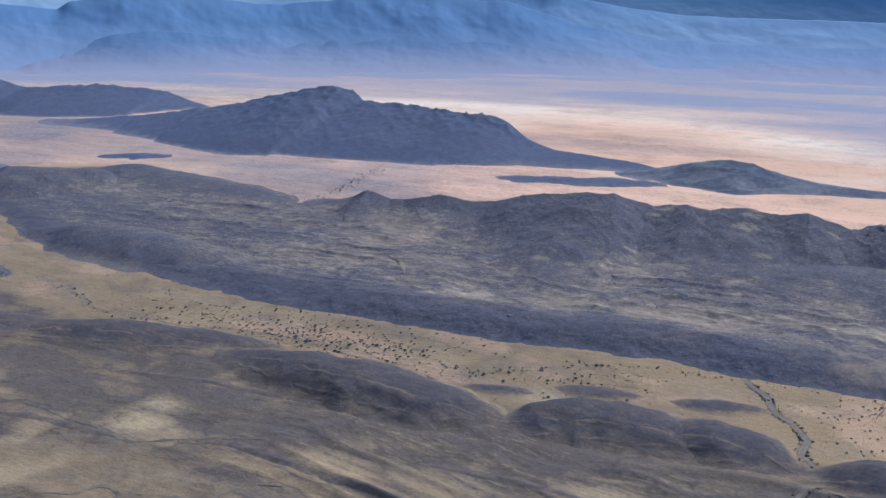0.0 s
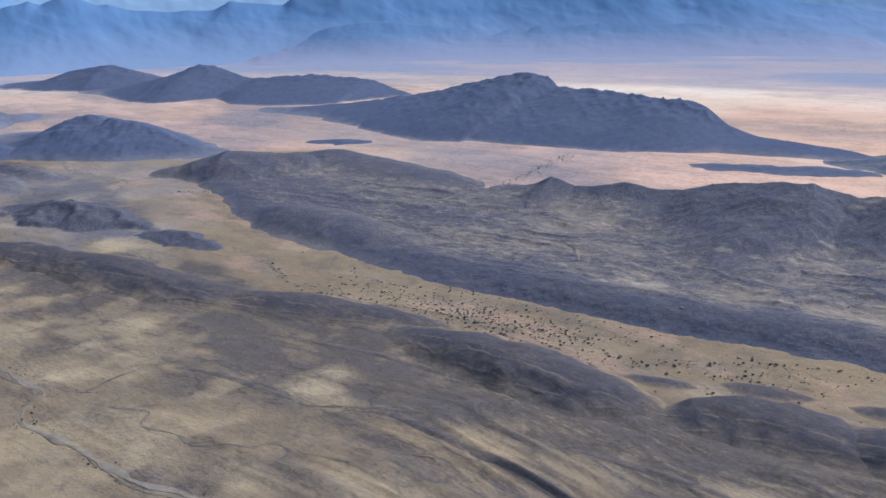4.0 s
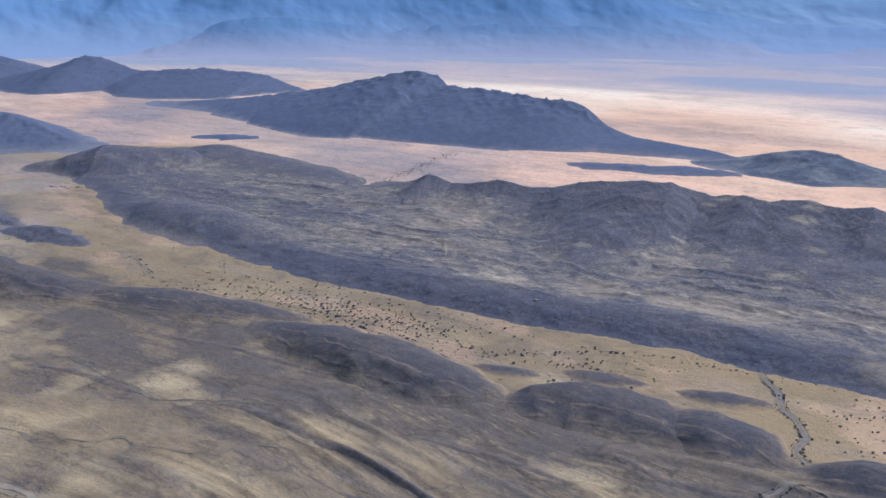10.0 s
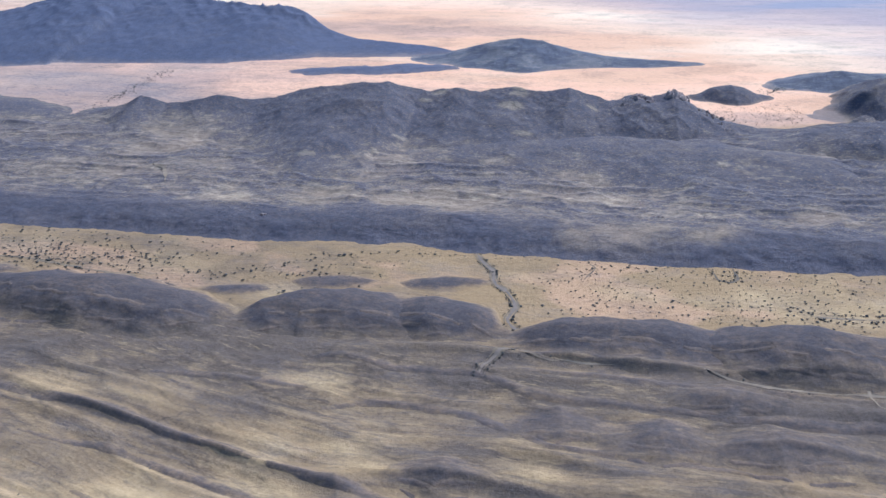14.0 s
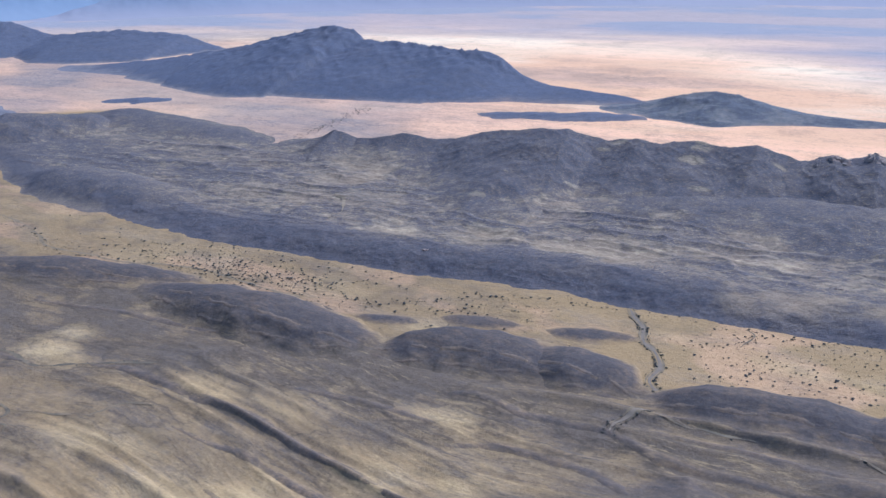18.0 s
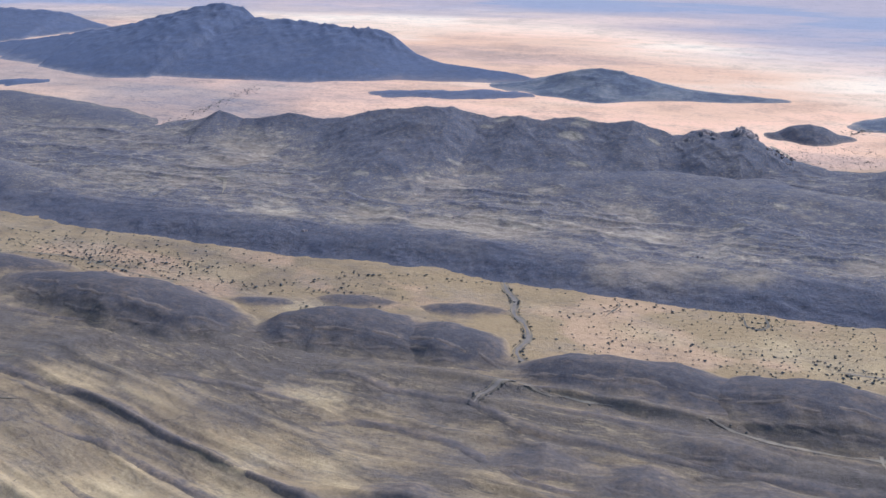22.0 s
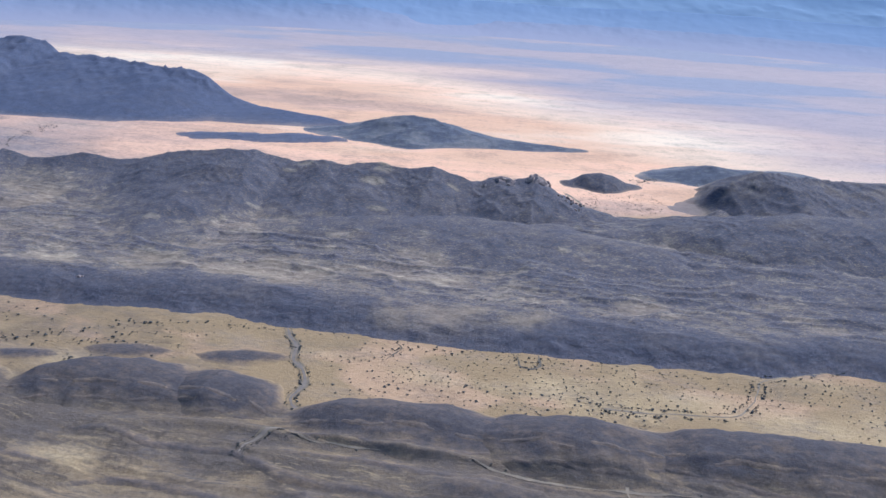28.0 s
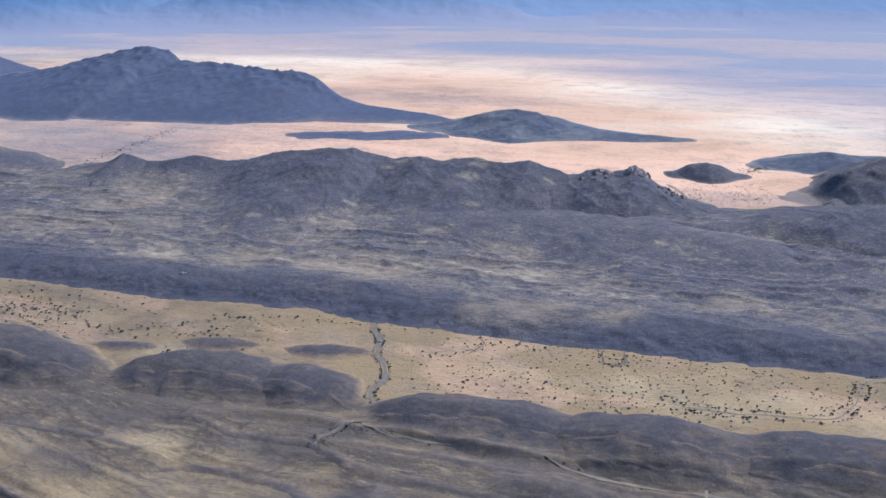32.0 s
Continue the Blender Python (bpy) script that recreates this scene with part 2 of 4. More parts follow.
def upland_height(x, y):
    u, v, front, rear = upland_edges(x, y)
    shelf = ease(-2, 45, front) * ease(-2, 40, rear) * ease(-1060, -1000, u) * (0.45 + 0.55 * ease(-800, -480, u))
    h = shelf * (6.0 + 2.5 * fbm(u / 120, v / 60, 3, 110))
    wx, wy = u + 30 * (fbm(x / 48, y / 48, 3, 119) - 0.5), v + 22 * (fbm(x / 48, y / 48, 3, 127) - 0.5)
    h = h + shelf * (6.0 * ease(25, 110, front) * (ridged(wx / 130, wy / 66, 3, 103) - 0.45) + (0.3 + 0.7 * ease(10, 70, front)) * (4.4 * (ridged(wx / 62, wy / 30, 4, 107) - 0.4) + 1.0 * (ridged(x / 10, y / 7, 3, 109) - 0.5)))
    h = h + 4.0 * ease(0, 24, front) * ease(85, 26, front) * ease(-560, -300, u) * (0.75 + 0.35 * fbm(u / 60, v / 70, 2, 113))
    return np.where((front < -3) | (rear < -3), -2.0, h) + ground_relief(x, y) - 0.3


def upland_cover(x, y):
    u, v, front, rear = upland_edges(x, y)
    grain = fbm(u / 11, v / 9, 5, 151, 0.66)
    patch = fbm(u / 120, v / 60, 4, 157)
    bare = 0.14 + ease(0.42, 0.60, 0.45 * grain + 0.55 * patch) * 0.50 + 0.55 * blobs(x, y, UP_TAN, 0.9) - 0.75 * blobs(x, y, UP_DARK, 0.8)
    wx, wy = u + 30 * (fbm(x / 48, y / 48, 3, 119) - 0.5), v + 22 * (fbm(x / 48, y / 48, 3, 127) - 0.5)
    broad, fold = ridged(wx / 130, wy / 66, 3, 103), ridged(wx / 62, wy / 30, 4, 107)
    bare = bare + 0.6 * (0.5 - broad) + 0.5 * (0.45 - fold)
    bare = bare - 0.34 * ease(-40, 140, u)
    bare = np.clip(bare, 0, 1) * (1 - 0.45 * ease(-380, -520, u)) * (1 - 0.75 * blobs(x, y, UP_DARK, 0.8))
    bare = np.clip(bare, 0, 1) * ease(0, 60, front - 4 - 26 * ease(-150, -420, u) + 30 * (grain - 0.5) + 130 * (patch - 0.48))
    thread = ease(0.035, 0.012, np.abs(fbm(x / 70, y / 70, 4, 167, 0.6) - 0.5)) * ease(0.45, 0.55, patch)
    pale = (ease(0.60, 0.70, fbm(u / 15, v / 6, 4, 163, 0.62)) * 0.7 + 0.45 * thread) * ease(40, 80, front) + blobs(x, y, UP_PALE, 0.7)
    return {"dark": np.clip(0.55 - 0.3 * bare, 0, 1), "pale": np.clip(pale * 0.8, 0, 1), "red": 0.35 * vnoise(x / 50, y / 50, 171),
            "plain": np.zeros_like(x), "cream": np.zeros_like(x), "rock": np.clip(0.90 - 0.95 * bare - 0.5 * pale, 0, 1) * (1 - 0.6 * ease(24, -2, front + 30 * (grain - 0.5)) * ease(-480, -640, u)), "seam": 0.6 * ease(20, 60, front)}


# ---- materials ----
def terrain_material(name, sand, gravel, silt_sun, red, plain, rock, cream=(0.80, 0.625, 0.44), bump=0.5, scale=1.0, fleck=0.75, beds=(44.0, 3.2), grit=0.16, stretch=2.4):
    mat = bpy.data.materials.new(name)
    mat.use_nodes = True
    nt = mat.node_tree
    n, l = nt.nodes, nt.links
    bsdf = n["Principled BSDF"]
    bsdf.inputs["Roughness"].default_value = 0.95
    bsdf.inputs["Specular IOR Level"].default_value = 0.08
    geo = n.new("ShaderNodeNewGeometry")
    def calc(op, a, b, clamp=False):
        m = n.new("ShaderNodeMath")
        m.operation, m.use_clamp = op, clamp
        for s, val in zip(m.inputs, (a, b)):
            if isinstance(val, (int, float)):
                s.default_value = val
            else:
                l.new(val, s)
        return m.outputs[0]

    def along(axis):
        d = n.new("ShaderNodeVectorMath")
        d.operation = "DOT_PRODUCT"
        d.inputs[1].default_value = axis
        l.new(geo.outputs["Position"], d.inputs[0])
        return d.outputs["Value"]

    def smooth(value, e0, e1, a, b):
        m = n.new("ShaderNodeMapRange")
        m.interpolation_type = "SMOOTHSTEP"
        for k, val in enumerate((e0, e1, a, b)):
            m.inputs[k + 1].default_value = val
        l.new(value, m.inputs[0])
        return m.outputs[0]

    def joined(a, b, c):
        m = n.new("ShaderNodeCombineXYZ")
        for s, val in zip(m.inputs, (a, b, c)):
            l.new(val, s)
        return m

    # the same bent beds as in strata()
    run, cross, up = along((UX, UY, 0)), along((VX, VY, 0)), along((0, 0, 1))
    cross = calc("ADD", cross, calc("MULTIPLY", smooth(run, -350, -100, 0, 50), smooth(cross, 250, 520, 1, 0)))
    turn = joined(calc("MULTIPLY", run, scale / stretch), calc("MULTIPLY", cross, scale), calc("MULTIPLY", up, scale))
    sway = n.new("ShaderNodeTexNoise")
    sway.inputs["Scale"].default_value, sway.inputs["Detail"].default_value = 0.022, 3
    l.new(geo.outputs["Position"], sway.inputs["Vector"])
    bed = joined(calc("MULTIPLY", run, 1 / beds[0]), calc("MULTIPLY", calc("ADD", cross, calc("MULTIPLY", sway.outputs["Fac"], 14)), 1 / beds[1]), calc("MULTIPLY", up, 1 / beds[1]))

    def noise_tex(size, detail, source, rough=0.62):
        t = n.new("ShaderNodeTexNoise")
        t.inputs["Scale"].default_value, t.inputs["Detail"].default_value = size, detail
        t.inputs["Roughness"].default_value = rough
        l.new(source, t.inputs["Vector"])
        return t.outputs["Fac"]

    fine = noise_tex(0.42, 5, turn.outputs[0], 0.66)
    broad = noise_tex(0.05, 6, turn.outputs[0])
    grain = noise_tex(0.55, 4, geo.outputs["Position"], 0.7)

    def attr(key):
        a = n.new("ShaderNodeAttribute")
        a.attribute_name = key
        return a.outputs["Fac"]

    def band(value, lo, hi, amount):
        m = n.new("ShaderNodeMapRange")
        m.inputs[1].default_value, m.inputs[2].default_value, m.inputs[4].default_value = lo, hi, amount
        l.new(value, m.inputs[0])
        return m.outputs[0]

    def spread(value, amount_fine, amount_broad):
        """Breaks up the cover with noise, most of all where it is half and half."""
        both = calc("ADD", calc("MULTIPLY", calc("SUBTRACT", fine, 0.5), amount_fine), calc("MULTIPLY", calc("SUBTRACT", broad, 0.5), amount_broad))
        return calc("ADD", value, both, True)

    def mix(fac, a, b):
        m = n.new("ShaderNodeMix")
        m.data_type = "RGBA"
        l.new(fac, m.inputs[0])
        for s, val in ((m.inputs[6], a), (m.inputs[7], b)):
            if isinstance(val, tuple):
                s.default_value = (*val, 1)
            else:
                l.new(val, s)
        return m.outputs[2]

    strata = noise_tex(1.0, 4, bed.outputs[0], 0.55)
    seam = attr("seam")
    col = mix(spread(attr("red"), 0.05, 0.25), sand, red)
    # pale cover: real silt streaks and the painted sunlit patches
    col = mix(calc("ADD", spread(attr("pale"), 0.3, 0.35), calc("MULTIPLY", seam, band(strata, 0.45, 0.36, 0.5)), True), col, silt_sun)
    col = mix(spread(attr("cream"), 0.04, 0.2), col, cream)
    col = mix(calc("ADD", spread(attr("dark"), 0.8, 0.6), calc("MULTIPLY", seam, band(strata, 0.54, 0.66, 0.4)), True), col, gravel)
    wander = noise_tex(0.016, 5, turn.outputs[0], 0.55)
    vein = n.new("ShaderNodeMath")
    vein.operation = "ABSOLUTE"
    l.new(calc("SUBTRACT", wander, 0.5), vein.inputs[0])
    specks = noise_tex(0.95, 2, geo.outputs["Position"], 0.5)
    dash = noise_tex(1.0, 3, joined(calc("MULTIPLY", run, 1 / 13), calc("MULTIPLY", calc("ADD", cross, calc("MULTIPLY", sway.outputs["Fac"], 10)), 1 / 1.7), calc("MULTIPLY", up, 0.5)).outputs[0], 0.6)
    col = mix(calc("MULTIPLY", calc("MULTIPLY", seam, band(broad, 0.42, 0.58, 1.0)), band(dash, 0.55, 0.66, 0.6)), col, gravel)
    col = mix(calc("MULTIPLY", calc("MULTIPLY", seam, band(broad, 0.56, 0.44, 1.0)), band(dash, 0.44, 0.34, 0.35)), col, silt_sun)
    marks = calc("ADD", calc("MULTIPLY", attr("dark"), band(vein.outputs[0], 0.011, 0.003, 0.75)), calc("MULTIPLY", calc("ADD", attr("dark"), 0.15, True), band(specks, 0.60, 0.70, 0.45)), True)
    col = mix(marks, col, tuple(0.75 * c for c in gravel))
    # haze mixed in as ground colour
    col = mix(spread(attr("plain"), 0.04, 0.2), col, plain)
    flecks = noise_tex(grit, 9, turn.outputs[0], 0.78)
    stone = calc("SUBTRACT", spread(attr("rock"), 0.8, 0.6), calc("MULTIPLY", calc("MULTIPLY", seam, 1.7, True), band(flecks, 0.515, 0.60, fleck)), True)
    col = mix(stone, col, rock)
    dusk = noise_tex(0.10, 8, geo.outputs["Position"], 0.72)
    shade = n.new("ShaderNodeMapRange")
    shade.inputs[1].default_value, shade.inputs[2].default_value = 0.36, 0.64
    shade.inputs[3].default_value, shade.inputs[4].default_value = 0.78, 1.22
    l.new(calc("ADD", calc("MULTIPLY", grain, 0.5), calc("MULTIPLY", dusk, 0.5)), shade.inputs[0])
    m = n.new("ShaderNodeMix")
    m.data_type, m.blend_type = "RGBA", "MULTIPLY"
    l.new(calc("ADD", 0.3, calc("MULTIPLY", calc("ADD", calc("ADD", attr("rock"), seam), attr("dark"), True), 0.7), True), m.inputs[0])
    l.new(col, m.inputs[6])
    l.new(shade.outputs[0], m.inputs[7])
    l.new(m.outputs[2], bsdf.inputs["Base Color"])
    b = n.new("ShaderNodeBump")
    b.inputs["Strength"].default_value, b.inputs["Distance"].default_value = bump, 1.5
    l.new(calc("ADD", calc("ADD", fine, grain), calc("MULTIPLY", flecks, 1.6)), b.inputs["Height"])
    l.new(b.outputs[0], bsdf.inputs["Normal"])
    return mat


# the plain's sunlight is put into the red, its haze into the grey-blue
SAND, GRAVEL, SILT_SUN, RED, PLAIN_HAZE, ROCK = (0.288, 0.200, 0.108), (0.113, 0.090, 0.073), (0.44, 0.322, 0.178), (0.74, 0.445, 0.285), (0.272, 0.274, 0.318), (0.070, 0.065, 0.074)
mat_ground = terrain_material("desert_ground", SAND, GRAVEL, SILT_SUN, RED, PLAIN_HAZE, ROCK, bump=0.4)
# upland rock lifted towards blue, haze in its base colour
mat_rock = terrain_material("ridge_rock", (0.265, 0.206, 0.150), (0.118, 0.103, 0.097), (0.44, 0.355, 0.25), (0.25, 0.18, 0.15), PLAIN_HAZE, (0.080, 0.078, 0.097), bump=0.4, fleck=1.0, beds=(9.0, 1.8), grit=0.55, stretch=1.6)
mat_hogback = terrain_material("hogback_gravel", SAND, GRAVEL, SILT_SUN, RED, PLAIN_HAZE, (0.072, 0.064, 0.068), bump=0.25, fleck=0.2)
# dark blue tone: cloud shadow and distance haze put into the rock colour
mat_mountain = terrain_material("hazy_mountain_rock", (0.15, 0.145, 0.16), (0.08, 0.083, 0.11), (0.24, 0.22, 0.22), (0.16, 0.13, 0.14), PLAIN_HAZE, (0.088, 0.098, 0.142), bump=0.15, scale=0.4, fleck=0.3)


# lighter copy of the mountain rock, with sunlight in its colour
mat_lit = terrain_material("sunlit_mountain_rock", (0.25, 0.24, 0.24), (0.14, 0.138, 0.15), (0.34, 0.31, 0.27), (0.22, 0.18, 0.16), PLAIN_HAZE, (0.10, 0.107, 0.135), bump=0.8, scale=0.8, fleck=0.8)


def hazed_material(name, low, high, second, z0, z1, size=0.006):
    """Matt surface with haze painted in, from its pale foot to its bluer crest, with soft patches."""
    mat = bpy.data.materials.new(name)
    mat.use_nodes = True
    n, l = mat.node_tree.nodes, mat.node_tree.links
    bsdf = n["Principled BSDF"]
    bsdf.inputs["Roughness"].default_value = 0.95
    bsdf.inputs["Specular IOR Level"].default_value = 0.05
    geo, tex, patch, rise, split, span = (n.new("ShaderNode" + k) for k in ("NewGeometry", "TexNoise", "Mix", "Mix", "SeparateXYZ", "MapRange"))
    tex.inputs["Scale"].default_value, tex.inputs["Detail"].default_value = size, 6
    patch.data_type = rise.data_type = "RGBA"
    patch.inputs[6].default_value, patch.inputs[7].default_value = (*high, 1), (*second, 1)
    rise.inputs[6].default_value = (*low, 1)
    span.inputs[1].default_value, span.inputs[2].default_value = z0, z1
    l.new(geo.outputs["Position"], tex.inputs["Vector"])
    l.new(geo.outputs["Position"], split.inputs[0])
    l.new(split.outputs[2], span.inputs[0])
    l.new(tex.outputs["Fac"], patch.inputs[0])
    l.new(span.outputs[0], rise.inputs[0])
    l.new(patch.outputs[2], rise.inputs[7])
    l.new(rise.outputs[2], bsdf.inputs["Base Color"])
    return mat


def simple_material(name, color, second, size, rough=0.9):
    """Matt colour that varies from piece to piece and in small patches."""
    mat = bpy.data.materials.new(name)
    mat.use_nodes = True
    n, l = mat.node_tree.nodes, mat.node_tree.links
    bsdf = n["Principled BSDF"]
    bsdf.inputs["Roughness"].default_value = rough
    bsdf.inputs["Specular IOR Level"].default_value = 0.1
    geo, tex, mix, info, add = (n.new("ShaderNode" + k) for k in ("NewGeometry", "TexNoise", "Mix", "ObjectInfo", "Math"))
    tex.inputs["Scale"].default_value, tex.inputs["Detail"].default_value = size, 5
    tex.inputs["Roughness"].default_value = 0.65
    add.operation, add.use_clamp = "MULTIPLY_ADD", True
    add.inputs[1].default_value = 0.4
    l.new(info.outputs["Random"], add.inputs[0])
    spread = n.new("ShaderNodeMapRange")
    spread.inputs[1].default_value, spread.inputs[2].default_value, spread.inputs[4].default_value = 0.3, 0.7, 0.8
    l.new(geo.outputs["Position"], tex.inputs["Vector"])
    l.new(tex.outputs["Fac"], spread.inputs[0])
    l.new(spread.outputs[0], add.inputs[2])
    mix.data_type = "RGBA"
    mix.inputs[6].default_value, mix.inputs[7].default_value = (*color, 1), (*second, 1)
    l.new(add.outputs[0], mix.inputs[0])
    l.new(mix.outputs[2], bsdf.inputs["Base Color"])
    return mat


mat_leaf = simple_material("dusty_foliage", (0.060, 0.060, 0.062), (0.10, 0.097, 0.088), 0.6)
mat_bark = simple_material("grey_bark", (0.10, 0.085, 0.07), (0.16, 0.14, 0.11), 2.0)
mat_bed = simple_material("pale_stream_gravel", (0.15, 0.125, 0.10), (0.27, 0.215, 0.152), 0.15)
mat_bed_grey = simple_material("grey_stream_gravel", (0.10, 0.088, 0.08), (0.20, 0.162, 0.13), 0.2)
mat_scrub = simple_material("stream_scrub", (0.075, 0.070, 0.062), (0.22, 0.17, 0.115), 0.12)
mat_stone = simple_material("weathered_stone", (0.165, 0.135, 0.13), (0.31, 0.24, 0.21), 0.35)


# ---- mesh helpers ----
def sheet(name, verts, faces, mat, attrs=None):
    me = bpy.data.meshes.new(name)
    me.vertices.add(len(verts))
    me.vertices.foreach_set("co", np.ascontiguousarray(verts, dtype=np.float32).ravel())
    me.loops.add(faces.size)
    me.loops.foreach_set("vertex_index", np.ascontiguousarray(faces, dtype=np.int32).ravel())
    me.polygons.add(len(faces))
    me.polygons.foreach_set("loop_start", np.arange(0, faces.size, faces.shape[1], dtype=np.int32))
    for key, values in (attrs or {}).items():
        a = me.attributes.new(key, "FLOAT", "POINT")
        a.data.foreach_set("value", np.ascontiguousarray(values, dtype=np.float32).ravel())
    me.update(calc_edges=True)
    me.validate()
    me.polygons.foreach_set("use_smooth", np.ones(len(faces), dtype=bool))
    me.materials.append(mat)
    return new(name, me)


def grid_faces(rows, cols, keep=None):
    i = np.arange((rows - 1) * cols).reshape(rows - 1, cols)[:, :-1]
    quads = np.stack([i, i + 1, i + cols + 1, i + cols], -1)
    if keep is not None:
        k = keep[:-1, :-1] | keep[1:, :-1] | keep[:-1, 1:] | keep[1:, 1:]
        return quads[k]
    return quads.reshape(-1, 4)


def compact(verts, faces, attrs):
    used = np.unique(faces)
    index = np.full(len(verts), -1, dtype=np.int64)
    index[used] = np.arange(len(used))
    return verts[used], index[faces], {k: a.ravel()[used] for k, a in attrs.items()}


# ---- ground ----
def build_ground():
    az = np.radians(np.concatenate([np.arange(-50, 80, 0.18), np.arange(80, 310.1, 5.0)]))
    r = np.concatenate([[0.5, 60, 110, 150], np.exp(np.arange(math.log(170), math.log(3200), 0.0055)), [3600, 4300, 5200, 7000]])
    rr, aa = np.meshgrid(r, az, indexing="ij")
    x, y = rr * np.sin(aa), rr * np.cos(aa)
    z = ground_relief(x, y) * ease(5000, 3000, rr)
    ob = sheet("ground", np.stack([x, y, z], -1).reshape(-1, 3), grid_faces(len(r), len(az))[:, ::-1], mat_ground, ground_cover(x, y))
    return tagged(ob, "dry desert ground of tan sand, dark gravel streaks and pink plains", "ground", kind="structure")


ground = build_ground()


# ---- hills and mountains ----
SHAPES = {}


def hill(name, label, category, line, step, mat, rough=0.18, scale=60.0, power=1.0, seed=1, tan=0.15, group="", warp=0.2, near=1.0, dome=False, parent=None, soft=0.0, far=1.0, full=1.0, fine=0.3, blur=0.06):
    """A hill on the crest line given. With a parent it is a knoll of the upland. soft: how far its near flank fades into the cover of the ground."""
    wide = max(p[3] for p in line) * max(near, far, 1) * 1.15
    x, y = np.meshgrid(np.arange(min(p[0] for p in line) - wide, max(p[0] for p in line) + wide, step),
                       np.arange(min(p[1] for p in line) - wide, max(p[1] for p in line) + wide, step))
    ws = min(max(p[3] for p in line), 90)
    top = max(p[2] for p in line)

    def shape(x, y):
        wx = x + warp * ws * (fbm(x / scale, y / scale, 3, seed + 3) - 0.5)
        wy = y + warp * ws * (fbm(x / scale, y / scale, 3, seed + 7) - 0.5)
        h, q, side = crest_field(wx, wy, line, power, near, dome, far)
        gully = ridged(x / scale, y / scale, 4, seed)
        small = ridged(x / (scale * 0.2), y / (scale * 0.2), 3, seed + 11)
        hp = np.clip(h, 0, None)
        z = h + rough * (gully - 0.5) * hp * (0.35 + 0.9 * ease(0.02, 0.35, q)) + rough * fine * (small - 0.5) * np.minimum(hp, top * 0.5) * (0.4 + 0.6 * ease(0.3, 0.03, q))
        return z, h, q, side, small

    z, h, q, side, small = shape(x, y)
    SHAPES[name] = shape
    base = ground_relief(x, y)
    under = ground_cover(x, y)
    if parent:
        floor_z = upland_height(x, y)
        z = z + base * 0.5
        keep = z > floor_z - 1.2
        under = upland_cover(x, y)
        body = ease(0.2, 9.0, z - floor_z + 5 * (small - 0.5))
    else:
        z = z + base - 0.3
        keep = h > -0.8
        body = ease(-0.6, blur * top + 0.7, h + 0.8 * (small - 0.5) + 0.14 * min(top, 30) * (fbm(x / 22, y / 22, 4, seed + 61) - 0.5))
    patches = fbm(x / (scale * 0.6), y / (scale * 0.45), 5, seed + 21)
    worn = ease(0.40, 0.98, q + 0.45 * (patches - 0.5)) * (ease(3, -9, side) if soft > 0 else ease(-1, 3, side))
    if 0 < soft < 0.5:
        body = body * ease(1.0, 0.35, q + 0.5 * (patches - 0.5))
    fade = np.clip(full * body * (1 - abs(soft) * worn), 0, 1)
    bare = tan * 2 * ease(0.48, 0.68, patches)
    pale = tan * 1.6 * ease(0.62, 0.76, fbm(x / (scale * 0.3), y / (scale * 0.22), 4, seed + 31))
    own = {"rock": np.clip(1 - bare, 0, 1), "dark": 0.6 + 0 * x, "pale": np.clip(pale, 0, 1), "red": 0.3 * patches, "plain": 0 * x, "cream": 0 * x, "seam": 0.5 + 0 * x}
    if parent:
        spots = blobs(x, y, UP_PALE, 0.7)
        own["pale"], own["rock"] = np.maximum(own["pale"], spots), own["rock"] * (1 - 0.9 * spots)
    attrs = {k: under[k] + (own[k] - under[k]) * fade for k in own}
    verts, faces, attrs = compact(np.stack([x, y, z], -1).reshape(-1, 3), grid_faces(*x.shape, keep), attrs)
    ob = sheet(name, verts, faces, mat, attrs)
    if parent:
        ob.parent = parent
        return ob
    return tagged(ob, label, category, group)


def build_upland():
    """The broken upland behind the sandy valley: a scarp along its foot and a streaky shelf."""
    u, v = np.meshgrid(np.concatenate([np.arange(-1180, -420, 2.2), np.arange(-420, 620, 1.7)]), np.linspace(0, 1, 330))
    f, b = foot_v(u) - 14, back_v(u) + 18
    x, y = to_xy(u, f + (b - f) * v)
    _, _, front, rear = upland_edges(x, y)
    verts, faces, attrs = compact(np.stack([x, y, upland_height(x, y)], -1).reshape(-1, 3), grid_faces(*x.shape, (front > -3) & (rear > -3)), upland_cover(x, y))
    return tagged(sheet("rocky_upland", verts, faces, mat_rock, attrs), "dark rocky upland with tan bare streaks behind the sandy valley", "rocky hills")


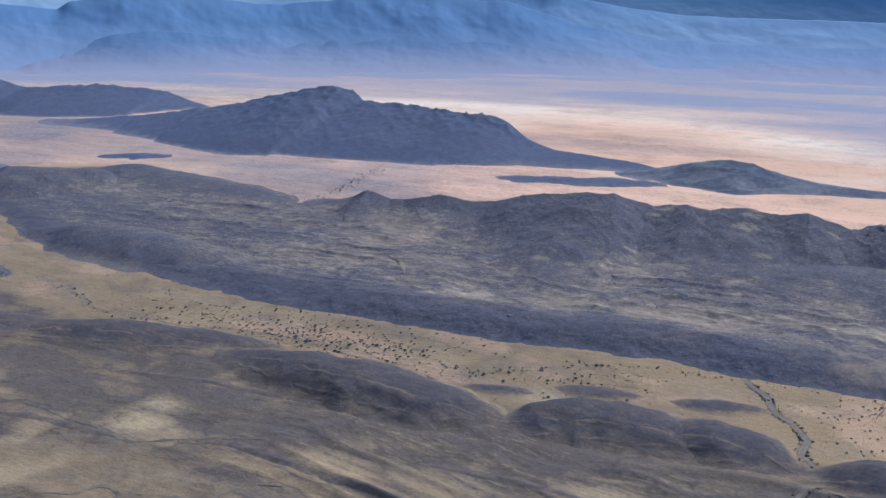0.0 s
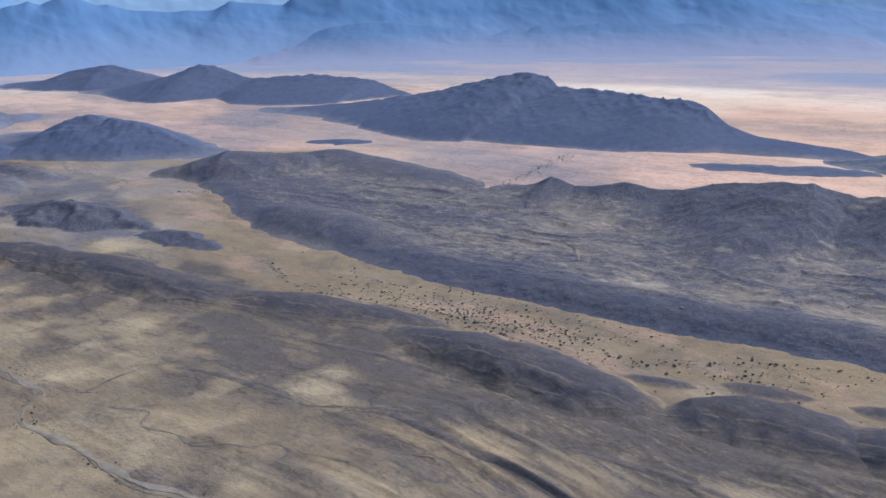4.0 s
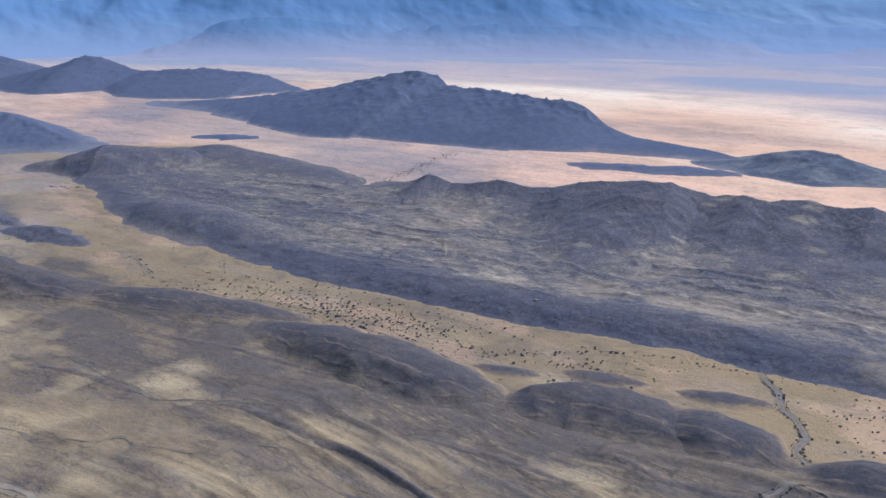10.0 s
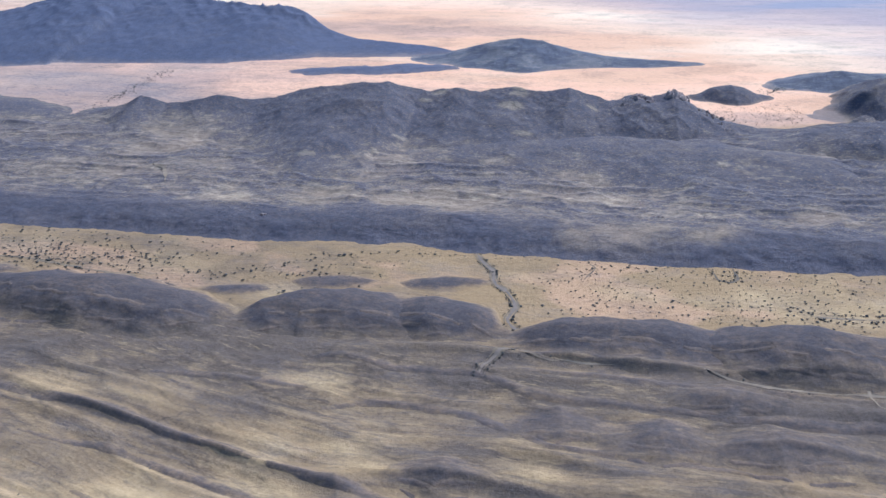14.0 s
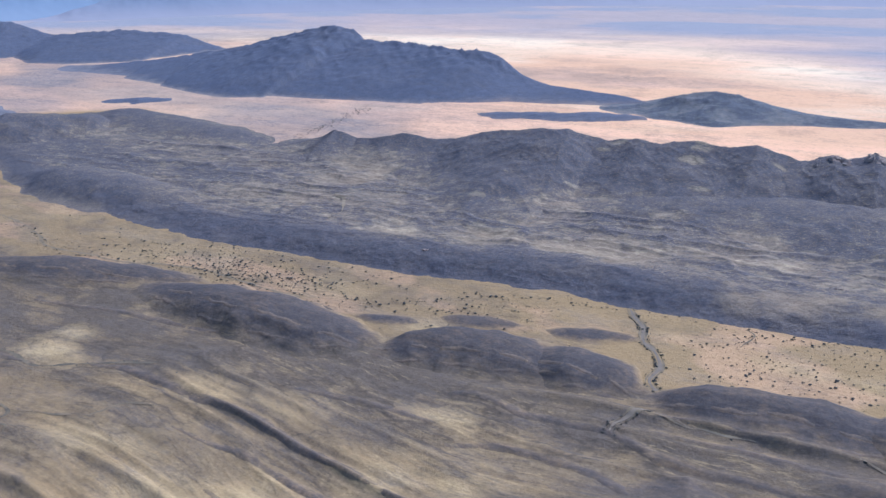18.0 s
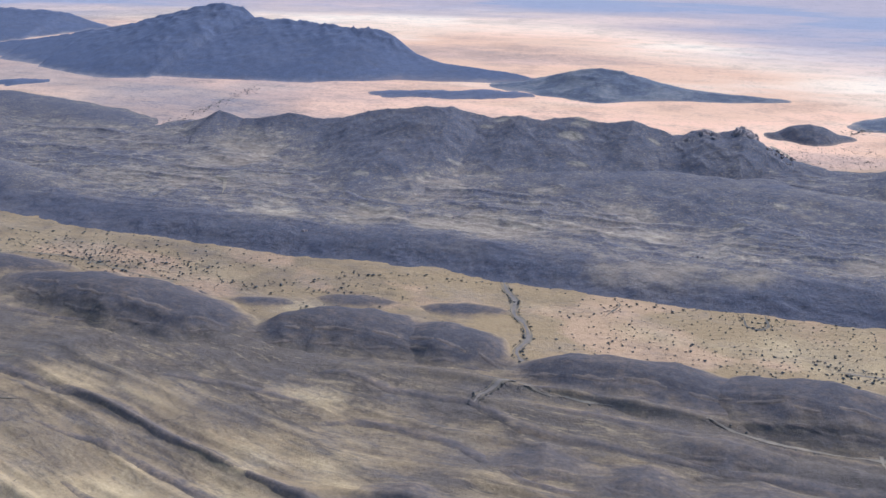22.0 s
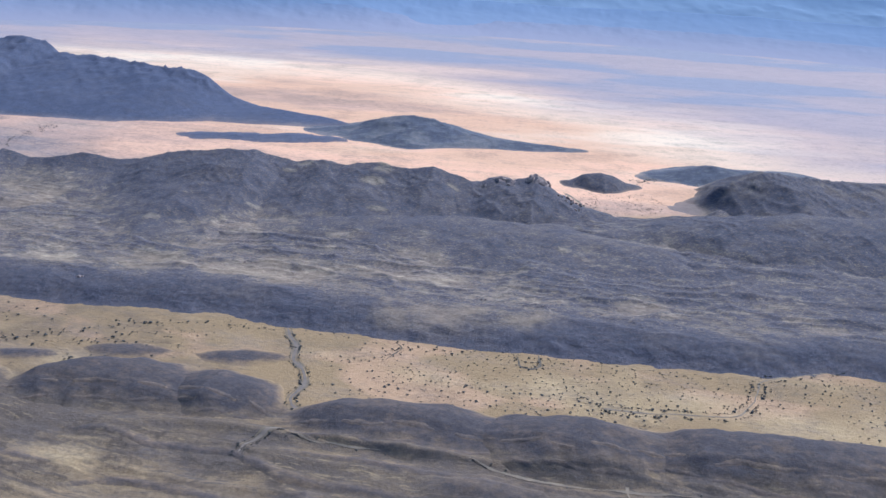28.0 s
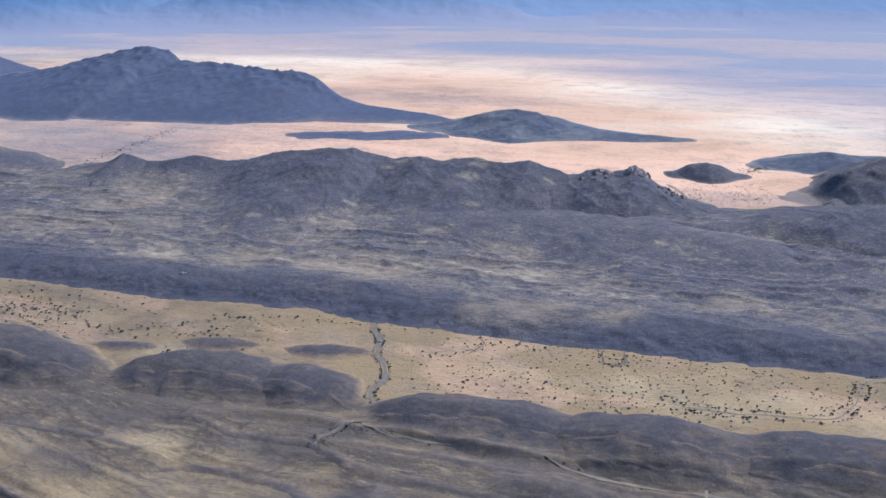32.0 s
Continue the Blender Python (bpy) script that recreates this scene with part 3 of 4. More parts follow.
upland = build_upland()
for k, (line, near, rough) in enumerate([
        ([(-300, 1196, 8, 35), (-275, 1192, 17, 55), (-242, 1188, 27, 70), (-204, 1190, 23, 70), (-158, 1196, 18, 65)], 1.2, 0.25),
        ([(-150, 1230, 8, 50), (-103, 1238, 13, 55), (-60, 1185, 9, 55), (-30, 1140, 8, 55), (11, 1085, 10, 55), (45, 1035, 5, 40)], 1.5, 0.25),
        ([(110, 985, 6, 40), (135, 960, 16, 50), (152, 946, 26, 62), (180, 930, 17, 55), (222, 909, 25, 66), (268, 876, 19, 50)], 1.2, 0.25),
        ([(272, 868, 23, 70), (301, 843, 32, 95), (346, 803, 43, 125), (374, 782, 44, 115), (397, 765, 33, 80)], 1.6, 0.22),
        ([(395, 768, 32, 70), (430, 740, 39, 80), (446, 727, 35, 78), (474, 706, 39, 80), (495, 688, 36, 75), (512, 676, 40, 75), (538, 655, 29, 55)], 1.7, 0.22),
        ([(530, 660, 26, 60), (556, 645, 26, 60), (573, 631, 31, 62), (586, 620, 29, 60), (600, 610, 35, 60), (618, 592, 20, 44), (634, 565, 8, 34)], 1.7, 0.4),
        ([(-172, 958, 5, 26), (-140, 925, 13, 50), (-85, 866, 13, 55), (-20, 806, 8, 45)], 1.0, 0.3),
        ([(330, 660, 8, 50), (400, 620, 13, 90), (470, 560, 15, 100), (540, 500, 14, 90), (600, 440, 11, 70)], 1.0, 0.3),
        ([(620, 500, 10, 60), (690, 450, 24, 90), (780, 400, 28, 110), (900, 330, 26, 110)], 1.0, 0.3)]):
    hill("knoll", "", "", line, 1.5 if k > 1 else 2.2, mat_rock, rough * 0.5, 42, 1.15, 400 + 13 * k, 0.06 if 1 < k < 6 else 0.15, near=near * (1.25 if k in (2, 3, 4) else 1.0), dome=k not in (2, 3, 4), parent=upland, warp=0.3, fine=0.5)

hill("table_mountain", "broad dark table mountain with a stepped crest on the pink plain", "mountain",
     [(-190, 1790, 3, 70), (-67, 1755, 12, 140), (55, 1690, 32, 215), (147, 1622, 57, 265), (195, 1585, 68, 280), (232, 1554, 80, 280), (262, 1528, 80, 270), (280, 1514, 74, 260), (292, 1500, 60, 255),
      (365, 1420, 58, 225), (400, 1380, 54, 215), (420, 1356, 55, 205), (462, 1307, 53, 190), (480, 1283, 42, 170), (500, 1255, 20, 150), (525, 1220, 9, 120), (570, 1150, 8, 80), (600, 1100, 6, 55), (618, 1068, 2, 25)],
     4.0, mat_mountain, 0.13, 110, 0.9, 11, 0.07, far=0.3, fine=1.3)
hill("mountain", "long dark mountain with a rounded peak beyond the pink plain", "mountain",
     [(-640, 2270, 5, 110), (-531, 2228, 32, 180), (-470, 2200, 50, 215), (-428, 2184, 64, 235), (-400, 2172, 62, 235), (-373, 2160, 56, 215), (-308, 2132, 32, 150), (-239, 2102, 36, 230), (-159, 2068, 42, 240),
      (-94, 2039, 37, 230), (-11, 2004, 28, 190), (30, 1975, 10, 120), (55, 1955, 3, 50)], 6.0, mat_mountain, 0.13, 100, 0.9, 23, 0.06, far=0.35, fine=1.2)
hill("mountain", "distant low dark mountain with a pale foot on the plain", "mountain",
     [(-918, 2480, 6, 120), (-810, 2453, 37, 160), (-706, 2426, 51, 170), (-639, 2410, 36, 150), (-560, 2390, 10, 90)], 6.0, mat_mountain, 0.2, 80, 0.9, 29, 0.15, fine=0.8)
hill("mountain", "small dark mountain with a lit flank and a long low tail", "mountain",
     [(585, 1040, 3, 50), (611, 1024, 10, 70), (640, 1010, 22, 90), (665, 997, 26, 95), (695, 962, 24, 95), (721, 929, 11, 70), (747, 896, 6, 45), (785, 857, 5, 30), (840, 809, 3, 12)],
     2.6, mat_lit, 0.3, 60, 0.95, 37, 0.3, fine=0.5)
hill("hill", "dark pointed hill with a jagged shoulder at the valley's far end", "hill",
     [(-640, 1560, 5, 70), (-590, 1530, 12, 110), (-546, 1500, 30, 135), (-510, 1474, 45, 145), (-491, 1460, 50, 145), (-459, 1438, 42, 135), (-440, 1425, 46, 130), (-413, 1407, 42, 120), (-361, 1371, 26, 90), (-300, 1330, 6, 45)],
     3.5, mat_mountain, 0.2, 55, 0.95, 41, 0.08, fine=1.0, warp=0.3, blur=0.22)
# high tan lightens the massif for haze
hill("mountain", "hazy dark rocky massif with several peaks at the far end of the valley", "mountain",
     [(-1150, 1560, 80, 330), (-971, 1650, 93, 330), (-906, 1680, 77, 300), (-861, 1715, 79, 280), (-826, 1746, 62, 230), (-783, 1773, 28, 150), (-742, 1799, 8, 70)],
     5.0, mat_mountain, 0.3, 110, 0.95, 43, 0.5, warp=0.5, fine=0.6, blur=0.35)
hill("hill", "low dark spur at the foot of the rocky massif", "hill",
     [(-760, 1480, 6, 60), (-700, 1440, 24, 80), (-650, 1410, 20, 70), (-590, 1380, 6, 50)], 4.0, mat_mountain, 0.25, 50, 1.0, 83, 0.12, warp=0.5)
hill("hill", "low dark stony rise on the grey flats of the valley's end", "hill",
     [(-690, 1345, 3, 40), (-625, 1268, 11, 48), (-560, 1195, 10, 44), (-500, 1120, 2, 24)], 3.0, mat_rock, 0.3, 30, 1.0, 89, 0.2, warp=0.7, blur=0.5, full=0.8)
hill("hill", "short dark stony spur on the grey flats beside a wash", "hill",
     [(-590, 1300, 3, 26), (-545, 1258, 9, 34), (-505, 1222, 6, 28), (-470, 1190, 1.5, 16)], 3.0, mat_rock, 0.3, 26, 1.0, 91, 0.2, warp=0.7, blur=0.5, full=0.8)
hill("hillock", "low dark hillock in the sandy end of the valley", "hill",
     [(-455, 1030, 3, 34), (-400, 992, 18, 50), (-359, 963, 15, 46), (-306, 926, 7, 30), (-285, 910, 2, 15)], 2.2, mat_rock, 0.25, 30, 1.0, 47, 0.06, warp=0.9)
hill("hillock", "small dark hillock beside a pale sandy slope", "hill",
     [(-278, 893, 2, 16), (-238, 858, 8, 22), (-205, 830, 2, 14)], 1.8, mat_rock, 0.25, 20, 1.0, 53, 0.06, warp=0.8)
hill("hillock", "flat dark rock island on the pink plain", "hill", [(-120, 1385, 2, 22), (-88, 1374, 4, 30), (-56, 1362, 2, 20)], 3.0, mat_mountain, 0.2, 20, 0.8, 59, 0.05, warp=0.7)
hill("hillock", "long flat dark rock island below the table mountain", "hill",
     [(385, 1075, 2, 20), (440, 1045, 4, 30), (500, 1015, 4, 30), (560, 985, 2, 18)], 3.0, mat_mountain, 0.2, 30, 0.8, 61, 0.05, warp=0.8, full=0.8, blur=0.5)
hill("hill", "small dark rounded hill behind the sandy basin", "hill", [(712, 678, 4, 20), (724, 671, 11, 30), (737, 663, 14, 36), (750, 655, 11, 32), (766, 646, 3, 20)], 2.0, mat_rock, 0.25, 30, 1.0, 67, 0.06, warp=0.35, blur=0.15, dome=True)
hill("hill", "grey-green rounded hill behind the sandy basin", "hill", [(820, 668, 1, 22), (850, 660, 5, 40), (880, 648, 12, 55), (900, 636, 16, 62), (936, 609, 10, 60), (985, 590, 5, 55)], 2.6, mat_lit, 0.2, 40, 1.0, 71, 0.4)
hill("hill", "dark rocky hill with a reddish shoulder beside the sandy basin", "hill",
     [(770, 550, 3, 22), (784, 543, 12, 42), (801, 534, 27, 75), (844, 516, 42, 120), (887, 498, 34, 120), (960, 465, 28, 120), (1060, 410, 24, 120)], 2.6, mat_rock, 0.3, 45, 0.95, 73, 0.2, fine=0.6, near=1.4, blur=0.2)


def ledge(parent, shape, start, end, seed):
    """One thin ledge of harder rock along a flank."""
    line = [(*start, 0.6, 1.2), ((start[0] + end[0]) / 2, (start[1] + end[1]) / 2, 1.1, 1.9), (*end, 0.5, 1.1)]
    x, y = np.meshgrid(np.arange(min(p[0] for p in line) - 5, max(p[0] for p in line) + 5, 0.8), np.arange(min(p[1] for p in line) - 5, max(p[1] for p in line) + 5, 0.8))
    wx, wy = x + 5 * (fbm(x / 14, y / 14, 3, seed) - 0.5), y + 5 * (fbm(x / 14, y / 14, 3, seed + 5) - 0.5)
    h = crest_field(wx, wy, line, 1.0, 0.8, True, 1.2)[0]
    z = shape(x, y)[0] + ground_relief(x, y) - 0.35 + np.clip(h, -0.3, 1.3) * 0.4
    under = ground_cover(x, y)
    own = {"rock": 0.6, "dark": 0.7, "pale": 0.0, "red": 0.2, "plain": 0.0, "cream": 0.0, "seam": 0.3}
    attrs = {k: under[k] + (own[k] - under[k]) * ease(-0.2, 0.4, h) for k in own}
    verts, faces, attrs = compact(np.stack([x, y, z], -1).reshape(-1, 3), grid_faces(*x.shape, h > -0.25), attrs)
    sheet("ledge", verts, faces, mat_hogback, attrs).parent = parent


def lens(ax, ay, bx, by, high, wide):
    """Crest line of a low mound with rounded ends."""
    steps = [(k / 8, math.sqrt(max(0.06, 1 - (k / 4 - 1) ** 2))) for k in range(9)]
    return [(ax + (bx - ax) * t, ay + (by - ay) * t, high * w, wide * w) for t, w in steps]


# the dark hogbacks between the valley and the near ground
MOUNDS = "dark hogbacks along the valley"
for k, line in enumerate([
        [(-450, 885, 3, 20), (-386, 842, 9, 28), (-329, 804, 10, 30), (-281, 764, 13, 34), (-221, 719, 10, 30), (-165, 680, 3, 18)],
        [(-175, 690, 3, 16), (-121, 659, 9, 26), (-86, 642, 8, 26), (-36, 612, 4, 18), (-10, 596, 2, 12)],
        [(-34, 592, 3, 18), (0, 556, 11, 30), (35, 519, 14, 34), (71, 480, 9, 28), (92, 455, 1.5, 12)],
        [(96, 450, 1.5, 10), (113, 446, 7, 20), (135, 440, 10, 26), (162, 422, 9, 28), (186, 404, 5, 24)],
        [(180, 408, 4, 18), (198, 392, 9, 26), (212, 372, 7, 24), (220, 354, 1.5, 12)],
        [(224, 342, 2, 12), (250, 328, 10, 24), (270, 316, 11, 26), (292, 297, 10, 26), (318, 272, 5, 20)],
        [(292, 292, 2, 12), (314, 274, 8, 22), (334, 260, 12, 28), (354, 246, 13, 30), (374, 232, 10, 28), (390, 220, 6, 20)],
        [(376, 226, 4, 18), (400, 210, 11, 28), (440, 180, 12, 32), (500, 130, 10, 32)],
        lens(143, 477, 192, 449, 1.7, 12), lens(203, 439, 252, 408, 1.8, 13), lens(90, 501, 129, 475, 1.4, 10), lens(38, 546, 78, 511, 1.4, 10),
        [(214, 243, 2, 14), (229, 232, 6, 20), (246, 218, 2, 14)], [(250, 212, 2, 16), (270, 196, 7, 24), (296, 178, 2, 16)],
        [(184, 274, 2, 12), (197, 266, 5, 17), (212, 254, 1.5, 12)], [(116, 272, 1.5, 10), (128, 262, 4, 15), (142, 250, 1.5, 10)], [(264, 250, 1.5, 10), (279, 238, 4, 15), (296, 224, 1.5, 10)]]):
    mound = hill("hogback", "low dark gravel hogback beside the sandy valley" if k < 8 else "small dark gravel mound on the valley sand" if k < 12 else "rounded dark mound on the tan near ground", "hill",
                 line, 1.3, mat_hogback, 0.08 if k < 8 else 0.04, 24, 1.0, 200 + 7 * k, 0.04, MOUNDS, near=1.25, dome=True, blur=0.3 if k < 8 else 0.55,
                 soft=0.75 if k < 8 else 0.45 if k < 12 else 0.7, warp=0.35 if k < 8 else 0.5, full=0.95 if k < 8 else 1.0 if k < 12 else 0.7)
    if k < 8 or k > 11:
        pick = random.Random(900 + k)
        for (ax, ay, _, aw), (bx, by, _, bw) in zip(line, line[1:]):
            for share in (0.5, 0.95):
                t0, t1 = pick.uniform(0.0, 0.35), pick.uniform(0.65, 1.0)
                off = [share * (aw + (bw - aw) * t) + pick.uniform(-2, 2) for t in (t0, t1)]
                ledge(mound, SHAPES["hogback"], (ax + (bx - ax) * t0 - VX * off[0], ay + (by - ay) * t0 - VY * off[0]),
                      (ax + (bx - ax) * t1 - VX * off[1], ay + (by - ay) * t1 - VY * off[1]), pick.randrange(9999))

RIBS = "thin rock ribs of the near ground"
for k, line in enumerate([
        [(-72, 482, 1.5, 5), (-52, 470, 3.5, 8), (-34, 448, 4.0, 9), (-19, 431, 2.5, 7)],
        [(-15, 425, 2.5, 7), (13, 397, 4.5, 9), (33, 363, 4.0, 9), (60, 325, 4.2, 8), (66, 315, 2.0, 6)],
        [(70, 308, 2.5, 6), (86, 282, 3.8, 8), (112, 245, 3.0, 8)],
        [(-25, 398, 1.2, 5), (7, 361, 2.8, 7), (18, 346, 2.0, 6), (30, 329, 3.6, 7), (53, 295, 3.4, 7), (60, 286, 1.2, 5)],
        [(64, 282, 1.5, 5), (82, 256, 2.8, 7), (104, 224, 2.0, 6)],
        [(120, 385, 1.5, 6), (134, 378, 3.0, 8), (153, 350, 3.8, 9), (170, 336, 2.5, 7), (186, 323, 3.2, 8), (202, 292, 3.8, 9), (234, 260, 3.5, 9)],
        [(232, 262, 2.0, 7), (277, 221, 4.0, 10), (320, 187, 3.5, 10), (360, 150, 3.0, 9)],
        [(107, 338, 1.5, 6), (136, 327, 3.0, 8), (168, 293, 3.0, 8), (183, 252, 3.4, 9), (211, 229, 3.0, 9), (250, 190, 2.5, 8)],
        [(-191, 556, 1.5, 6), (-164, 543, 3.0, 8), (-146, 529, 3.4, 8), (-128, 511, 3.0, 8), (-107, 496, 1.2, 5)],
        [(-120, 600, 1.5, 7), (-60, 556, 3.0, 9), (-10, 514, 3.0, 9), (40, 470, 2.0, 7)],
        [(40, 420, 1.5, 6), (74, 390, 3.0, 9), (105, 358, 1.5, 6)],
        [(-10, 335, 1.2, 5), (12, 306, 2.6, 7), (40, 270, 2.0, 6)],
        [(205, 315, 1.5, 6), (240, 285, 3.0, 8), (275, 252, 2.6, 8), (310, 222, 2.0, 7)]]):
    # negative soft fades the far flank; the near one keeps painted shade
    line = [(x, y, 0.34 * z, 0.44 * w) for x, y, z, w in line]
    hill("rock_rib", "thin dark rock rib running along the tan near ground", "rock rib", line, 1.1, mat_hogback, 0.35, 14, 0.9, 600 + 11 * k, 0.12, RIBS,
         near=1.0, far=1.6, soft=-0.8, warp=0.9, full=0.75, blur=0.35)


# ---- distant ranges ----
def far_range(label, radius, az0, az1, profile, mat, rough, seed, depth=420):
    """A mountain range on an arc far behind the plain; profile: azimuth, height of its crest."""
    a, s = np.meshgrid(np.arange(az0, az1, 0.1), np.linspace(-1, 0.06, 60))
    # the crest line on top, ever softer spurs towards the foot
    drift = a + 5 * s * (fbm(a * 0.25, s * 2.5 + 1.7, 3, seed + 5) - 0.5)
    crest = sum(np.interp(drift + k * 2.2 * np.abs(s), [p[0] for p in profile], [p[1] for p in profile]) for k in (-1.5, -0.75, 0, 0.75, 1.5)) / 5
    crest = crest + rough * 1.4 * (fbm(a * 0.9, s * 2 + 3.3, 4, seed, 0.5) - 0.5)
    fall = np.clip(1 - np.abs(s), 0, 1)
    lump = fbm(a * 0.30 + 0.8 * s, s * 2.3 + 5, 4, seed + 3, 0.5) - 0.5
    z = crest * fall ** 1.1 * (1 + 0.26 * lump * np.clip(-s * 3, 0, 1)) - 5
    rr = radius + s * depth
    x, y = rr * np.sin(np.radians(a)), rr * np.cos(np.radians(a))
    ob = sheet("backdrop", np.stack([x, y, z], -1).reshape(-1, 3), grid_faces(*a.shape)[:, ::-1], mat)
    return tagged(ob, label, "mountain range", kind="structure")


# the ranges' blue and their paler feet are haze put into the colour
FOOT_HAZE = (0.285, 0.28, 0.335)
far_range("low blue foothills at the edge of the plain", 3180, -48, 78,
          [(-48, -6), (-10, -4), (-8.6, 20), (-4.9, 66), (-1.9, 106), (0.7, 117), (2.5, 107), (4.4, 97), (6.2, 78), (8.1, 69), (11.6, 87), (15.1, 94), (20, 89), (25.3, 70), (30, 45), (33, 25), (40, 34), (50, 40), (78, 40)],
          hazed_material("foothill_blue", FOOT_HAZE, (0.105, 0.165, 0.27), (0.13, 0.195, 0.295), 0, 75), 8, 301)
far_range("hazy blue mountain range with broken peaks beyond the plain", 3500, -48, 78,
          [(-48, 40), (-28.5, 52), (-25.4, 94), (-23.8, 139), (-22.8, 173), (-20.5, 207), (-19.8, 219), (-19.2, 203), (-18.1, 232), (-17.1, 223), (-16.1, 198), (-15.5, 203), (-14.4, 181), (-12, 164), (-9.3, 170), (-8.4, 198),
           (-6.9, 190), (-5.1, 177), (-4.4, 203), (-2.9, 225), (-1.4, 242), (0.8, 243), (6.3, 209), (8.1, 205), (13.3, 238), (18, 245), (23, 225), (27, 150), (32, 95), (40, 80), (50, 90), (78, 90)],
          hazed_material("range_near_blue", (0.22, 0.27, 0.365), (0.105, 0.175, 0.295), (0.13, 0.205, 0.32), 10, 130), 8, 311, 560)
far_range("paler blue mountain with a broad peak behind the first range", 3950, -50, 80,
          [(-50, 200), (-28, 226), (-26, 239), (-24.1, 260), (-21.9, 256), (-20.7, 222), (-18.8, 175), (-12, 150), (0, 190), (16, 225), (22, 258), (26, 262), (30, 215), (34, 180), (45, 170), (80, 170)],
          hazed_material("range_mid_blue", (0.25, 0.325, 0.43), (0.145, 0.24, 0.375), (0.165, 0.255, 0.385), 70, 240), 6, 321)
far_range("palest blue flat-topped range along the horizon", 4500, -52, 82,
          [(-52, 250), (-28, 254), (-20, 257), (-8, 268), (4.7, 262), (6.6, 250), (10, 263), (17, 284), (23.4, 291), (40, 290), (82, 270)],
          hazed_material("range_far_blue", (0.27, 0.355, 0.45), (0.185, 0.295, 0.435), (0.20, 0.31, 0.45), 190, 285), 4, 331)


def sky_material():
    """Even glow of the hazy sky low over the horizon, paler towards the ground."""
    mat = bpy.data.materials.new("hazy_sky")
    mat.use_nodes = True
    n, l = mat.node_tree.nodes, mat.node_tree.links
    n.remove(n["Principled BSDF"])
    glow, geo, split, span, mix = (n.new("ShaderNode" + k) for k in ("Emission", "NewGeometry", "SeparateXYZ", "MapRange", "Mix"))
    mix.data_type = "RGBA"
    mix.inputs[6].default_value, mix.inputs[7].default_value = (0.20, 0.27, 0.33, 1), (0.13, 0.21, 0.30, 1)
    span.inputs[1].default_value, span.inputs[2].default_value = 200, 700
    l.new(geo.outputs["Position"], split.inputs[0])
    l.new(split.outputs[2], span.inputs[0])
    l.new(span.outputs[0], mix.inputs[0])
    l.new(mix.outputs[2], glow.inputs[0])
    l.new(glow.outputs[0], n["Material Output"].inputs[0])
    return mat


far_range("pale hazy sky low over the horizon", 5000, -56, 86, [(-56, 1000), (86, 1000)], sky_material(), 10, 341, 300)


# ---- dry streams and tracks ----
def smooth_line(points, gap, wander, seed):
    pts = np.array([points[0], *points, points[-1]], dtype=float)
    out = []
    for i in range(1, len(pts) - 2):
        p0, p1, p2, p3 = pts[i - 1:i + 3]
        k = max(2, int(np.hypot(*(p2 - p1)) / gap))
        t = np.linspace(0, 1, k, endpoint=False)[:, None]
        out.append(0.5 * (2 * p1 + (p2 - p0) * t + (2 * p0 - 5 * p1 + 4 * p2 - p3) * t * t + (3 * p1 - p0 - 3 * p2 + p3) * t ** 3))
    p = np.concatenate(out)
    along = np.arange(len(p)) * gap
    d = np.gradient(p, axis=0)
    d = d / np.maximum(np.hypot(d[:, :1], d[:, 1:]), 1e-6)
    off = wander * 2 * (fbm(along / 22, along * 0, 3, seed) - 0.5)
    return p + off[:, None] * np.stack([-d[:, 1], d[:, 0]], -1), d


def surface(x, y):
    """Top of the ground under a strip, with a little to spare for its facets."""
    return np.max([ground_relief(x + dx, y + dy) for dx, dy in ((0, 0), (1, 0), (-1, 0), (0, 1), (0, -1))], axis=0)


def upland_surface(x, y):
    return np.max([upland_height(x + dx, y + dy) for dx, dy in ((0, 0), (1.5, 0), (-1.5, 0), (0, 1.5), (0, -1.5))], axis=0)


def stream(name, label, points, width, mat, wander=2.0, seed=1, category="stream", lift=0.16, shift=0.0, surface=surface, ragged=(-0.5, 2.8)):
    p, d = smooth_line(points, 1.6, wander, seed)
    n = np.stack([-d[:, 1], d[:, 0]], -1)
    along = np.arange(len(p)) * 1.6
    w = width * np.clip(ragged[0] + ragged[1] * fbm(along / 11, along * 0 + 2, 4, seed + 5), 0.12, 2) * np.clip(np.minimum(along, along[-1] - along) / 12 + 0.15, 0, 1)
    rows = []
    for k, s in enumerate((-0.5, -0.2, 0.2, 0.5)):
        q = p + n * (s * w + shift + 0.25 * width * (vnoise(along / 4, along * 0 + k, seed + 9) - 0.5))[:, None]
        rows.append(np.column_stack([q, surface(q[:, 0], q[:, 1]) + lift]))
    ob = sheet(name, np.stack(rows, 1).reshape(-1, 3), grid_faces(len(p), 4), mat)
    return tagged(ob, label, category, kind="structure"), p, n


RIVER = [(268, 452), (264, 437), (262, 423), (253, 406), (253, 395), (250, 382), (245, 372), (234, 364), (231, 356), (231, 347), (229, 340), (219, 336), (209, 333), (198, 329), (190, 324), (186, 320)]
WEST_RIVER = [(-560, 800), (-479, 748), (-420, 719), (-357, 642), (-310, 579), (-268, 534), (-270, 512), (-262, 493), (-241, 478), (-211, 449), (-183, 421), (-155, 405), (-139, 378), (-128, 350)]
MEANDER = [(-262, 541), (-243, 531), (-228, 531), (-218, 521), (-219, 506), (-197, 496), (-197, 482), (-173, 467), (-164, 455), (-146, 452), (-133, 447), (-120, 451), (-112, 440)]
